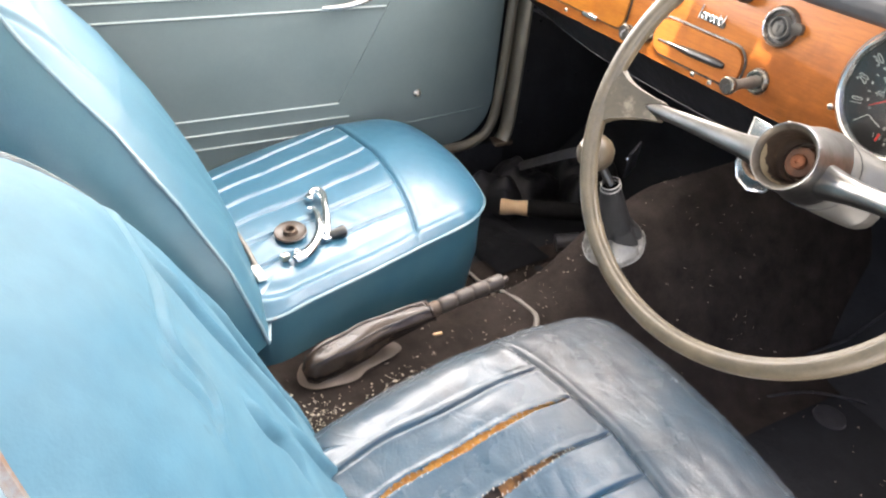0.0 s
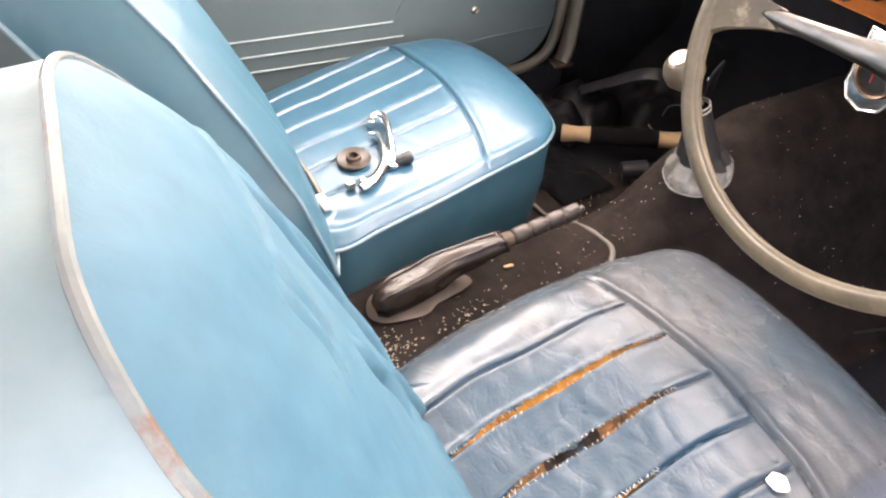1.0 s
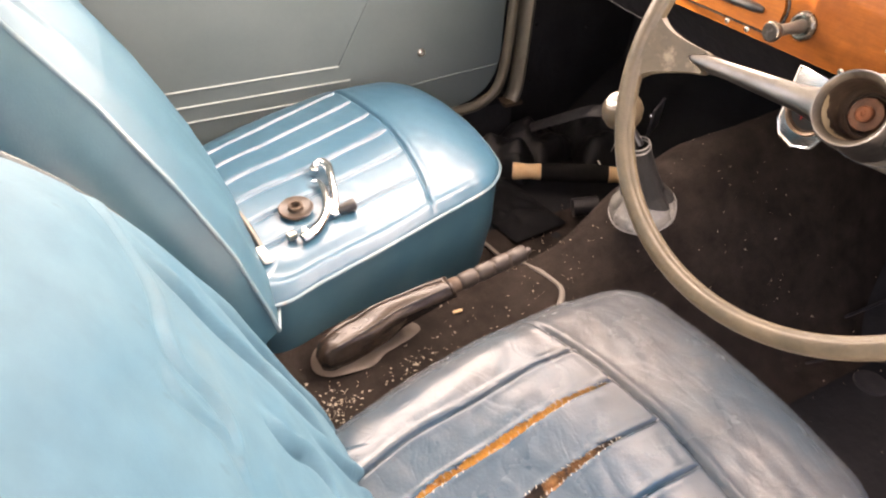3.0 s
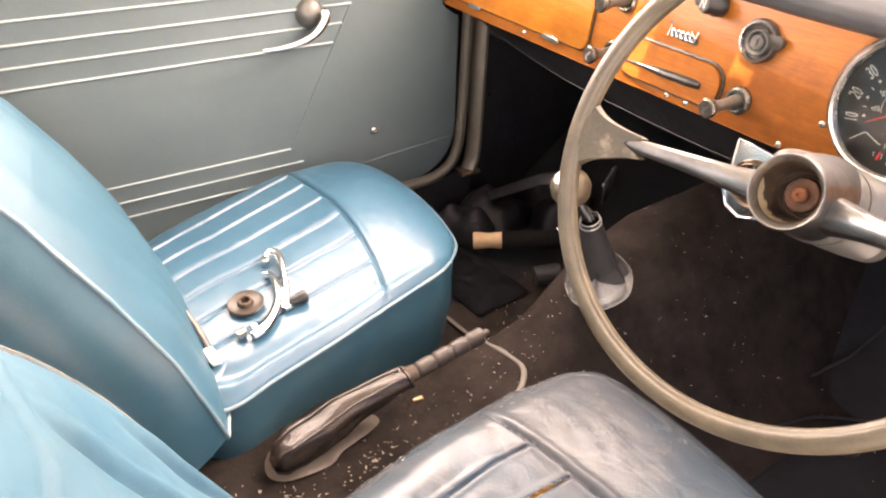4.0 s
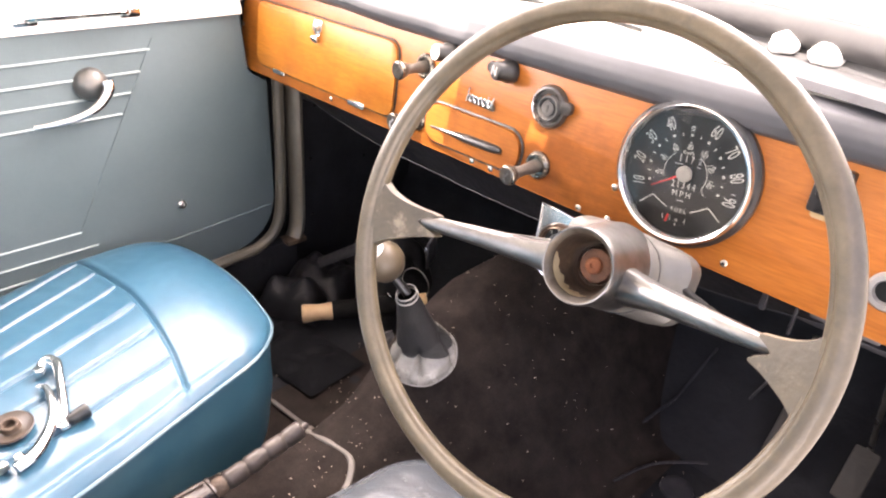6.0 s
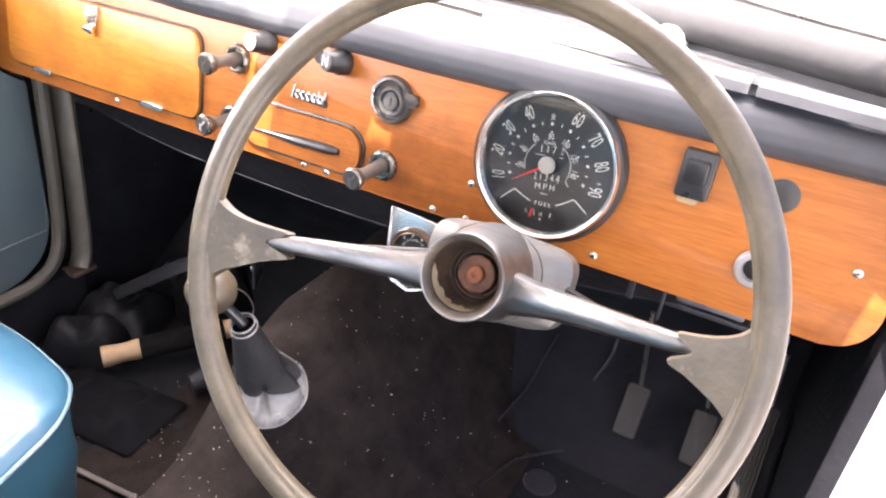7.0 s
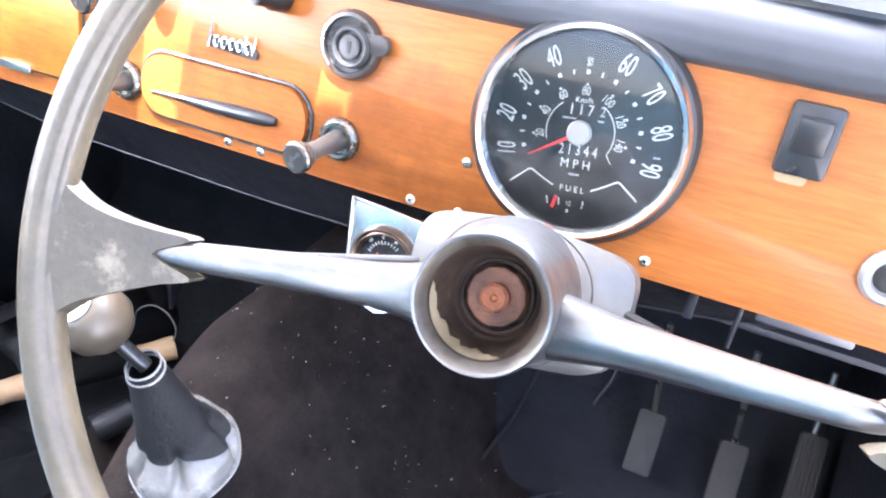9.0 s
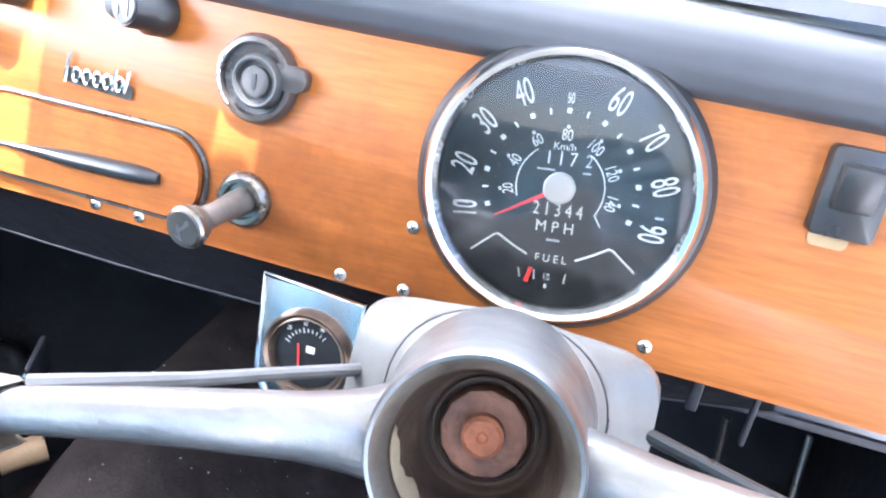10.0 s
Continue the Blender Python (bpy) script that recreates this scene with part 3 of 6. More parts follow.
part("door_cap", door_cap(), WHITE_PAINT, door, "white painted window ledge")
bx = DX + 0.0012
for z in (0.584, 0.5535, 0.524, 0.4945):
    y1 = lerp([(0.494, 0.645), (0.584, 0.700)], z)
    part("welt", tube([(bx, -0.37, z), (bx, y1, z)], 0.0017, 8), BEAD, door)
for z, y1 in ((0.322, 0.555), (0.294, 0.575), (0.267, 0.60)):
    part("welt", tube([(bx, -0.37, z), (bx, y1, z)], 0.0016, 8), BEAD, door)
part("welt", tube([(bx - 0.001, 0.707, 0.60), (bx - 0.001, 0.555, 0.322)], 0.0018, 8), DOOR_VINYL, door)
part("welt", tube([(bx - 0.001, 0.575, 0.268), (bx - 0.001, 0.70, 0.262), (bx - 0.001, 0.885, 0.275)], 0.0018, 8), DOOR_VINYL, door)
boss_m = frame_to((DX, 0.609, 0.545), (1, 0, 0))
handle = part("door_handle", tube([Vector((DX + 0.020 + o, y, z)) for o, y, z in smooth_path([(0.004, 0.625, 0.552), (0.010, 0.622, 0.540), (0.010, 0.603, 0.520), (0.008, 0.575, 0.509), (0.006, 0.545, 0.505), (0.004, 0.519, 0.5045)], 6)],
              [0.0085 - 0.0055 * (i / 30) for i in range(31)], 12, flat=0.7), CHROME, door, "chrome curved interior door handle")
part("escutcheon", lathe([(0.024, 0), (0.0235, 0.004), (0.019, 0.011), (0.012, 0.016), (0, 0.018)], boss_m), ESCUTCHEON, handle, "tarnished domed escutcheon")
grab = part("grab_handle", tube([Vector(p) for p in smooth_path([(DX + 0.000, 0.540, 0.640), (DX + 0.014, 0.552, 0.644), (DX + 0.018, 0.58, 0.6445), (DX + 0.018, 0.64, 0.6440), (DX + 0.014, 0.668, 0.643), (DX + 0.000, 0.680, 0.640)], 6)], 0.0055, 10), CHROME, door, "chrome pull bar on the window ledge")
for y in (0.542, 0.678):
    part("foot", box((0.012, 0.032, 0.016), (DX + 0.003, y, 0.640), 0.004), CHROME, grab)
part("screw", lathe([(0.0075, 0), (0.007, 0.003), (0.004, 0.0045), (0.0038, 0.002), (0, 0.002)], frame_to((DX, 0.717, 0.323), (1, 0, 0)), 20), DULL_CHROME, door)

# door seal and post
post = thing("door_post", (-0.54, 0.93, 0.19), "tarnished bronze-grey door seal and front door post", "door post", kind="structure")
part("door_seal", tube(smooth_path([(-0.517, 0.915, 0.64), (-0.517, 0.913, 0.50), (-0.517, 0.908, 0.32), (-0.515, 0.895, 0.235), (-0.515, 0.86, 0.200), (-0.515, 0.80, 0.190), (-0.515, 0.60, 0.187), (-0.515, 0.2, 0.187), (-0.515, -0.3, 0.187)], 8), 0.0105, 10), SEAL, post, "worn grey-brown draught seal")
part("post_panel", box((0.012, 0.20, 0.60), (-0.578, 0.925, 0.425), 0.002), FLOOR_BLACK, post, "dark painted inner post panel")
part("post_strip", tube(smooth_path([(-0.527, 0.952, 0.64), (-0.527, 0.950, 0.45), (-0.527, 0.948, 0.28), (-0.526, 0.944, 0.215), (-0.522, 0.932, 0.188)], 8), 0.0140, 12, flat=1.4), POST, post, "pale tarnished post strip")
part("post_foot", box((0.034, 0.044, 0.010), (-0.520, 0.930, 0.186), 0.003), RUST_DARK, post)
rivet = part("rivet", lathe([(0.004, 0), (0.0035, 0.0015), (0, 0.0025)], frame_to((-0.5645, 1.006, 0.323), (1, 0, 0)), 12), CHROME, post)
for y, z in ((1.006, 0.20), (1.02, 0.43), (1.14, 0.30)):
    again(rivet, post, Matrix.Translation((0, y - 1.006, z - 0.323)))

# ---- seats ----
def round_square(a, b, r):
    """Carries the square -1..1 to one with rounded corners."""
    m = max(abs(a), abs(b))
    if m < 1e-6:
        return a, b
    qa, qb = a / m, b / m
    ia, ib = max(-1 + r, min(1 - r, qa)), max(-1 + r, min(1 - r, qb))
    da, db = qa - ia, qb - ib
    d = math.hypot(da, db)
    if d > 1e-9 and abs(da) > 1e-9 and abs(db) > 1e-9:
        qa, qb = ia + da / d * r, ib + db / d * r
    return qa * m, qb * m


def square_loop(n):
    """Points round the border of the square -1..1."""
    out = []
    for (ax, ay), (bx_, by) in (((-1, -1), (1, -1)), ((1, -1), (1, 1)), ((1, 1), (-1, 1)), ((-1, 1), (-1, -1))):
        for i in range(n):
            t = i / n
            out.append((ax + (bx_ - ax) * t, ay + (by - ay) * t))
    return out


class Cushion:
    def __init__(self, x_near, x_far, y0, y1, z, crown, r_side, drop, r_front, corner, flutes, fan, seam, torn, rise=0.0, front_drop=None, bulge=0.012, puff=0.0):
        self.bulge, self.puff = bulge, puff
        self.front_drop = r_front if front_drop is None else front_drop
        self.x_near, self.x_far, self.y0, self.y1, self.z, self.crown = x_near, x_far, y0, y1, z, crown
        self.r_side, self.drop, self.r_front, self.corner, self.flutes, self.fan, self.seam, self.torn, self.rise = r_side, drop, r_front, corner, flutes, fan, seam, torn, rise

    def flute_x(self, f, y):
        return self.fan(f, y)

    def local(self, x, y):
        """The height of the top at a place."""
        xn, xf = lerp(self.x_near, y), lerp(self.x_far, y)
        return self.at(2 * (x - xn) / (xf - xn) - 1, 2 * (y - self.y0) / (self.y1 - self.y0) - 1).z

    def at(self, a0, b0, relief=True):
        a, b = round_square(a0, b0, self.corner)
        y = self.y0 + (self.y1 - self.y0) * (b + 1) / 2
        xn, xf = lerp(self.x_near, y), lerp(self.x_far, y)
        x = xn + (xf - xn) * (a + 1) / 2
        y += self.bulge * (1 - a * a) * max(b, 0) ** 4
        half = abs(xf - xn) / 2
        ds, df = (1 - abs(a if b0 > 0 else a0)) * half, (1 - b) * (self.y1 - self.y0) / 2
        es, ef = max(0, 1 - ds / self.r_side), max(0, 1 - df / self.r_front)
        z = self.z + self.rise * (y - 0.27) + self.crown * (1 - a * a) * (0.6 + 0.4 * (1 - b * b))
        both = min(1.0, math.hypot(es, ef))
        deep = (self.drop * es * es + self.front_drop * ef * ef) / max(1e-6, es * es + ef * ef)
        z += self.puff * max(0.0, 1 - a * a) * math.exp(-((b - 0.62) / 0.30) ** 2) - deep * (1 - math.sqrt(max(0.0, 1 - both * both)))
        if relief:
            wob = 0.003 * noise.noise(Vector((3.0, y * 14, 0)))
            inside = sstep(0.0, 0.03, ds)
            seam = lerp(self.seam, x)
            back = 1 - sstep(seam - 0.010, seam - 0.003, y)
            for f in self.flutes:
                d = x - self.flute_x(f, y) - wob
                if self.torn:
                    z -= (0.0032 * math.exp(-(d / 0.0017) ** 2) - 0.0007 * math.exp(-((abs(d) - 0.0055) / 0.0035) ** 2)) * back * inside
                else:
                    z += (0.0021 * math.exp(-(d / 0.0017) ** 2) - 0.0016 * math.exp(-((d - 0.0042) / 0.0020) ** 2) - 0.0006 * math.exp(-((d + 0.0044) / 0.0022) ** 2)) * back * inside
            d = y - seam - 0.0012 * noise.noise(Vector((x * 9, 0, 5)))
            z += (-0.0042 * math.exp(-(d / 0.0024) ** 2) + 0.0009 * math.exp(-((abs(d) - 0.007) / 0.005) ** 2)) * sstep(0.0, 0.075 if self.torn else 0.03, ds)
            z += 0.0012 * noise.noise(Vector((x * 12, y * 12, 1.7))) + (0.0006 if self.torn else 0.0005) * noise.noise(Vector((x * 45, y * 60, 4.1)))
            if not self.torn and a0 < 0:
                # the stuffed roll along the piping, with a slack valley inside it
                z += (0.0030 * math.exp(-((ds - 0.013) / 0.006) ** 2) - 0.0022 * math.exp(-((ds - 0.028) / 0.007) ** 2)) * sstep(0.0, 0.10, df)
            if self.torn:
                # puckered edges of the tears and sagging between them
                z -= 0.010 * math.exp(-(((x - 0.33) / 0.10) ** 2 + ((y - 0.36) / 0.10) ** 2))
                z += 0.0018 * math.sin(70 * (x + 0.5 * y)) * math.exp(-(((x - 0.20) / 0.05) ** 2 + ((y - 0.36) / 0.09) ** 2))
        return Vector((x, y, z))

    def gap(self, x, y):
        """True where the cover is torn open."""
        for f, ya, yb, w in self.torn or ():
            if ya < y < yb:
                t = (y - ya) / (yb - ya)
                half = w * math.sin(math.pi * t) ** 0.7 * (0.75 + 0.5 * noise.noise(Vector((f * 90, y * 60, 2.0)))) + 0.0011 * noise.noise(Vector((f * 9, y * 330, 7)))
                if abs(x - self.flute_x(f, y) - 0.003 * noise.noise(Vector((3.0, y * 14, 0)))) < half:
                    return True
        return False

    def top(self, nu, nv):
        b = bmesh.new()
        vs = [[b.verts.new(self.at(-1 + 2 * i / (nu - 1), -1 + 2 * j / (nv - 1))) for i in range(nu)] for j in range(nv)]
        for j in range(nv - 1):
            for i in range(nu - 1):
                q = (vs[j][i], vs[j][i + 1], vs[j + 1][i + 1], vs[j + 1][i])
                c = (q[0].co + q[1].co + q[2].co + q[3].co) / 4
                if self.torn and self.gap(c.x, c.y):
                    continue
                b.faces.new(q)
        return b

    def border(self, n=40):
        return [self.at(a, b, False) for a, b in square_loop(n)]

    def skirt(self, z0, n=40):
        loop = self.border(n)
        mid = sum((p for p in loop), Vector()) / len(loop)
        k = len(loop)
        b = bmesh.new()
        rows = []
        for t in (0, 0.12, 0.3, 0.5, 0.7, 0.88, 1.0):
            row = []
            for i, p in enumerate(loop):
                out = Vector((p.x - mid.x, p.y - mid.y, 0)).normalized()
                bulge = 0.006 * math.sin(math.pi * t) - 0.012 * t + 0.004 * noise.noise(Vector((p.x * 14, p.y * 14, t * 4)))
                q = p + out * (bulge - 0.0035)
                q.z = p.z + (z0 - p.z) * t
                row.append(b.verts.new(q))
            rows.append(row)
        for r, s in zip(rows, rows[1:]):
            for i in range(k):
                j = (i + 1) % k
                b.faces.new((r[i], r[j], s[j], s[i]))
        return b


BACK_PROFILE = [(0.17, 0.290), (0.20, 0.282), (0.30, 0.252), (0.39, 0.213), (0.475, 0.178), (0.54, 0.148), (0.60, 0.116), (0.64, 0.096), (0.70, 0.072)]


class Backrest:
    def __init__(self, profile, low, top, far, near, creases, corner=1.0):
        """profile: (z, y) of the front; far, near: (z, x) of its two edges."""
        self.profile, self.low, self.top, self.far, self.near, self.creases = profile, low, top, far, near, creases
        self.corner = corner
        self.cx = (far[0][1] + near[0][1]) / 2

    def at(self, a0, b0, front=True, relief=True):
        a, b = round_square(a0, b0, self.corner if a0 > 0 else 1.0) if b0 > 0 else (a0, b0)
        z = self.low + (self.top - self.low) * (b + 1) / 2
        y = lerp(self.profile, z)
        n = Vector((0, 0.92, 0.39))
        x0, x1 = lerp(self.far, z), lerp(self.near, z)
        x = x0 + (x1 - x0) * (a + 1) / 2
        p = Vector((x, y, z))
        rim = max(abs(a0), b0)
        dome = 1 - max(0, (rim - 0.72) / 0.28) ** 2.2
        if front:
            p += n * (0.024 * (1 - 0.6 * a * a) * dome - 0.002)
            if relief:
                p += n * (0.003 * noise.noise(Vector((x * 9, z * 9, 2.2))) + 0.0012 * noise.noise(Vector((x * 30, z * 22, 6))) * dome)
                for (x0, z0), (x1, z1), deep, wide in self.creases:
                    d = Vector((x1 - x0, z1 - z0))
                    w = Vector((x - x0, z - z0))
                    t = w.dot(d) / d.dot(d)
                    if -0.1 < t < 1.1:
                        across = (w.x * d.y - w.y * d.x) / d.length + 0.006 * math.sin(7 * t)
                        fade = sstep(-0.1, 0.15, t) * (1 - sstep(0.85, 1.1, t))
                        p += n * fade * deep * (math.exp(-((across - wide) / wide) ** 2) - 1.3 * math.exp(-((across + 0.3 * wide) / (0.7 * wide)) ** 2))
        else:
            p += n * (-0.098 - 0.012 * dome)
        return p

    def face(self, front, nu, nv):
        return sheet(lambda u, v: self.at(-1 + 2 * u, -1 + 2 * v, front), nu, nv)

    def loop(self, front, n=36):
        return [self.at(a, b, front, False) for a, b in square_loop(n)]

    def band(self, n=36):
        f, r = self.loop(True, n), self.loop(False, n)
        mid = sum(f, Vector()) / len(f)
        k = len(f)
        b = bmesh.new()
        rows = []
        for t in (0, 0.08, 0.25, 0.5, 0.75, 0.92, 1):
            row = []
            for p, q in zip(f, r):
                c = p.lerp(q, t)
                out = Vector((c.x - mid.x, 0, (c.z - mid.z) * 0.6)).normalized()
                c = c + out * (0.010 * math.sin(math.pi * t) + 0.003 * noise.noise(c * 16))
                row.append(b.verts.new(c))
            rows.append(row)
        for p, q in zip(rows, rows[1:]):
            for i in range(k):
                j = (i + 1) % k
                b.faces.new((p[i], p[j], q[j], q[i]))
        return b


def seat(name, label, cush, back, top_mat, back_mat, band_mat, pipe_mat, pipe_r, nu, nv, base_z):
    s = thing(name, (back.cx, 0.4, FLOOR), label, "car seat", group="front seats")
    c = part("cushion", cush.top(nu, nv), top_mat, s, smooth=60)
    part("side_panel", cush.skirt(base_z), BLUE_SIDE, s, "plain blue vinyl side panel", smooth=60)
    part("piping", tube(cush.border(40), 0.0028, 8, closed=True), PIPING, c)
    bk = part("backrest", back.face(True, 150, 220), back_mat, s, smooth=60)
    part("back_cover", back.face(False, 30, 40), BLUE_SIDE, bk, smooth=60)
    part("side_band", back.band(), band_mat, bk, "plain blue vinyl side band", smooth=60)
    part("piping", tube(back.loop(True), pipe_r, 8, closed=True), pipe_mat, bk)
    part("piping", tube(back.loop(False), 0.0030, 8, closed=True), PIPING, bk)
    return s, c


p_cush = Cushion([(0.24, -0.012), (0.27, -0.022), (0.34, -0.046), (0.43, -0.068), (0.522, -0.094), (0.655, -0.129), (0.70, -0.140)],
                 [(0.25, -0.405), (0.35, -0.448), (0.42, -0.472), (0.51, -0.500), (0.70, -0.492)], 0.248, 0.663, 0.286, 0.012, 0.058, 0.015, 0.062, 0.30,
                 [-0.169, -0.231, -0.291, -0.352, -0.412, -0.468], lambda f, y: f + (-0.22 + 0.62 * (f + 0.169)) * (y - 0.535),
                 [(-0.50, 0.527), (-0.44, 0.533), (-0.325, 0.546), (-0.25, 0.544), (-0.175, 0.536), (-0.075, 0.515)], None, 0.045, 0.024, 0.026, 0.010)
P_PROFILE = [(0.17, 0.297), (0.285, 0.271), (0.36, 0.246), (0.44, 0.206), (0.52, 0.159), (0.60, 0.097), (0.70, 0.035)]
passenger, p_top = seat("passenger_seat", "blue vinyl passenger seat with fluted cushion and piped edges", p_cush,
                        Backrest(P_PROFILE, 0.262, 0.686, [(0.26, -0.42), (0.45, -0.44), (0.70, -0.42)],
                                 [(0.26, -0.004), (0.285, -0.010), (0.36, -0.032), (0.44, -0.060), (0.52, -0.086), (0.60, -0.11), (0.70, -0.135)],
                                 [((-0.17, 0.68), (-0.155, 0.55), 0.0016, 0.006)]), BLUE, BLUE_BACK, BLUE_SIDE, PIPING, 0.0026, 440, 280, 0.115)

d_cush = Cushion([(0.20, 0.176), (0.278, 0.151), (0.366, 0.125), (0.452, 0.109), (0.559, 0.100), (0.70, 0.113)], [(0.20, 0.50), (0.50, 0.505), (0.70, 0.475)],
                 0.20, 0.694, 0.300, 0.024, 0.058, 0.055, 0.073, 0.30, [0.204, 0.255, 0.311, 0.363, 0.411, 0.460], lambda f, y: f + 0.5 * max(0.0, 0.53 - y) ** 2,
                 [(0.10, 0.500), (0.164, 0.511), (0.24, 0.524), (0.312, 0.533), (0.411, 0.532), (0.465, 0.523), (0.52, 0.51)],
                 [(0.255, 0.265, 0.520, 0.0052), (0.311, 0.285, 0.485, 0.0066), (0.363, 0.30, 0.42, 0.0020)], 0.0, 0.075)
driver, d_top = seat("driver_seat", "worn grey-blue vinyl driver seat with cushion torn along its flutes", d_cush,
                     Backrest(BACK_PROFILE, 0.185, 0.677, [(0.18, 0.113), (0.45, 0.109), (0.70, 0.109)], [(0.18, 0.466), (0.45, 0.470), (0.70, 0.472)],
                              [((0.170, 0.584), (0.306, 0.571), 0.0018, 0.0050), ((0.300, 0.573), (0.350, 0.535), 0.0018, 0.0055), ((0.325, 0.583), (0.365, 0.535), 0.0014, 0.0045),
                               ((0.30, 0.49), (0.312, 0.42), 0.005, 0.007), ((0.22, 0.56), (0.235, 0.36), 0.005, 0.008), ((0.165, 0.48), (0.15, 0.24), 0.005, 0.008), ((0.26, 0.40), (0.235, 0.22), 0.005, 0.008)], 0.5),
                     BLUE_WORN, BLUE_PALE, BLUE_BAND_LIT, PIPING_WORN, 0.0027, 400, 320, 0.115)
# dark colour standing for the shade inside the widest tear
TEAR_SHADE = surface("dark_tear_hole", (0.018, 0.012, 0.010), (0.035, 0.022, 0.016), 60, 0.95, 0.05, bump=0.8, bump_scale=400)


def foam_strip(f, ya, yb, w, deep):
    def fn(u, v):
        y = ya + (yb - ya) * v
        x = d_cush.flute_x(f, y) + (u - 0.5) * 2.6 * w
        return (x, y, d_cush.local(x, y) - deep - 0.003 * math.sin(math.pi * u) + 0.0016 * noise.noise(Vector((x * 90, y * 90, 0))))
    return sheet(fn, 9, 60)


for f, ya, yb, w in d_cush.torn:
    if f == 0.311:
        part("torn_foam", foam_strip(f, ya, 0.340, w + 0.002, 0.004), FOAM_BROWN, d_top, "orange-brown foam showing through a tear")
        part("torn_hole", foam_strip(f, 0.330, 0.408, w + 0.004, 0.0055), TEAR_SHADE, d_top, "dark strip for the shade where the foam has gone")
        part("torn_foam", foam_strip(f, 0.400, yb, w + 0.002, 0.0045), FOAM_BROWN, d_top, "orange-brown foam showing through a tear")
    else:
        part("torn_foam", foam_strip(f, ya, yb, w + 0.002, 0.004), FOAM, d_top, "orange-brown foam showing through a tear")


def frayed(f, ya, yb, w, count):
    """Short pale threads along both lips of a tear."""
    b = None
    rnd = random.Random(int(f * 1000))
    for i in range(count):
        y = ya + (yb - ya) * (i + rnd.random()) / count
        t = (y - ya) / (yb - ya)
        side = 1 if i % 2 else -1
        x = d_cush.flute_x(f, y) + side * w * 0.9 * math.sin(math.pi * t) ** 0.7
        p = Vector((x, y, max(d_cush.local(x + side * 0.004, y), 0.28) + 0.0004))
        q = p + Vector((-side * rnd.uniform(0.001, 0.0035), rnd.uniform(-0.002, 0.002), rnd.uniform(0.0002, 0.0014)))
        b = tube([p, q], 0.0004, 4, bm=b)
    return b


for f, ya, yb, w in d_cush.torn:
    part("frayed_threads", frayed(f, ya, yb, w, 60), THREAD, d_top, "pale frayed threads along a tear")


def curled_flap(f, y, side, length, wide):
    """A tongue of the torn cover, curling up from the lip of a tear."""
    def fn(u, v):
        t = v
        x0 = d_cush.flute_x(f, y) + side * 0.006
        w = wide * (1 - 0.85 * t) * (u - 0.5)
        x = x0 - side * length * (math.sin(1.6 * t) / 1.6)
        return (x, y + w + 0.004 * t, d_cush.local(x0 + side * 0.004, y) + 0.0005 + length * (1 - math.cos(1.6 * t)) / 1.6 + 0.0006 * math.sin(6 * u))
    b = sheet(fn, 6, 8)
    bmesh.ops.solidify(b, geom=b.faces[:], thickness=0.0006)
    return b


for f, y, side, length, wide in ((0.311, 0.365, -1, 0.013, 0.016), (0.311, 0.372, 1, 0.008, 0.010), (0.255, 0.345, -1, 0.006, 0.010), (0.311, 0.465, -1, 0.006, 0.008), (0.363, 0.36, -1, 0.005, 0.008)):
    part("torn_flap", curled_flap(f, y, side, length, wide), BLUE_WORN, d_top, "curled tongue of torn vinyl")


# ---- dashboard ----
DASH_Y, DASH_Z, DASH_TILT = 0.866, 0.530, 0.10


def dash_at(x, z, off=0.0):
    """A pose on the dashboard's face: local x along it, local y up it, local z out of it; off metres proud."""
    up = Vector((0, DASH_TILT, 1)).normalized()
    right = Vector((1, 0, 0))
    out = right.cross(up)
    m = Matrix((right, up, out)).transposed().to_4x4()
    m.translation = Vector((x, DASH_Y + (z - DASH_Z) * DASH_TILT, z)) + out * off
    return m


dash = thing("dashboard", (0, DASH_Y, DASH_Z), "orange varnished wood veneer dashboard with chrome and black controls", "dashboard")


def dash_outline():
    pts = []
    for i in range(9):
        a = radians(180 + 90 * i / 8)
        pts.append((-0.520 + 0.038 * math.cos(a), 0.038 + 0.038 * math.sin(a)))
    for i in range(9):
        a = radians(270 + 90 * i / 8)
        pts.append((0.512 + 0.032 * math.cos(a), 0.032 + 0.032 * math.sin(a)))
    pts += [(0.546, 0.144), (-0.536, 0.144)]
    return pts


part("wood_panel", slab(dash_outline(), 0.014, dash_at(0, DASH_Z, -0.014), 0.0025), WOOD, dash, "orange varnished veneer panel")


def pad_roll():
    prof = [(0.894, 0.658), (0.880, 0.6615), (0.8725, 0.667), (0.869, 0.675), (0.8695, 0.684), (0.873, 0.6915), (0.877, 0.697), (0.890, 0.700), (0.905, 0.701)]
    n = 80

    def fn(u, v):
        x = -0.555 + 1.11 * u
        y, z = lerp([(i / (len(prof) - 1), p[0]) for i, p in enumerate(prof)], v), lerp([(i / (len(prof) - 1), p[1]) for i, p in enumerate(prof)], v)
        droop = -0.012 * sstep(0.15, 0.30, -x)
        return (x, y + droop * 0.4 + 0.0012 * noise.noise(Vector((x * 7, v * 3, 0))), z - droop * 0.6 + 0.001 * noise.noise(Vector((x * 9, v * 2, 3))))
    return sheet(fn, n, 30)


part("crash_pad", pad_roll(), BLACK_PAD, dash, "black padded roll along the top edge")


def dash_top():
    def fn(u, v):
        x = -0.555 + 1.11 * u
        y0, y1 = 0.900, screen_y(x) + 0.02
        return (x, y0 + (y1 - y0) * v, 0.7005 + 0.009 * v)
    return sheet(fn, 40, 12)


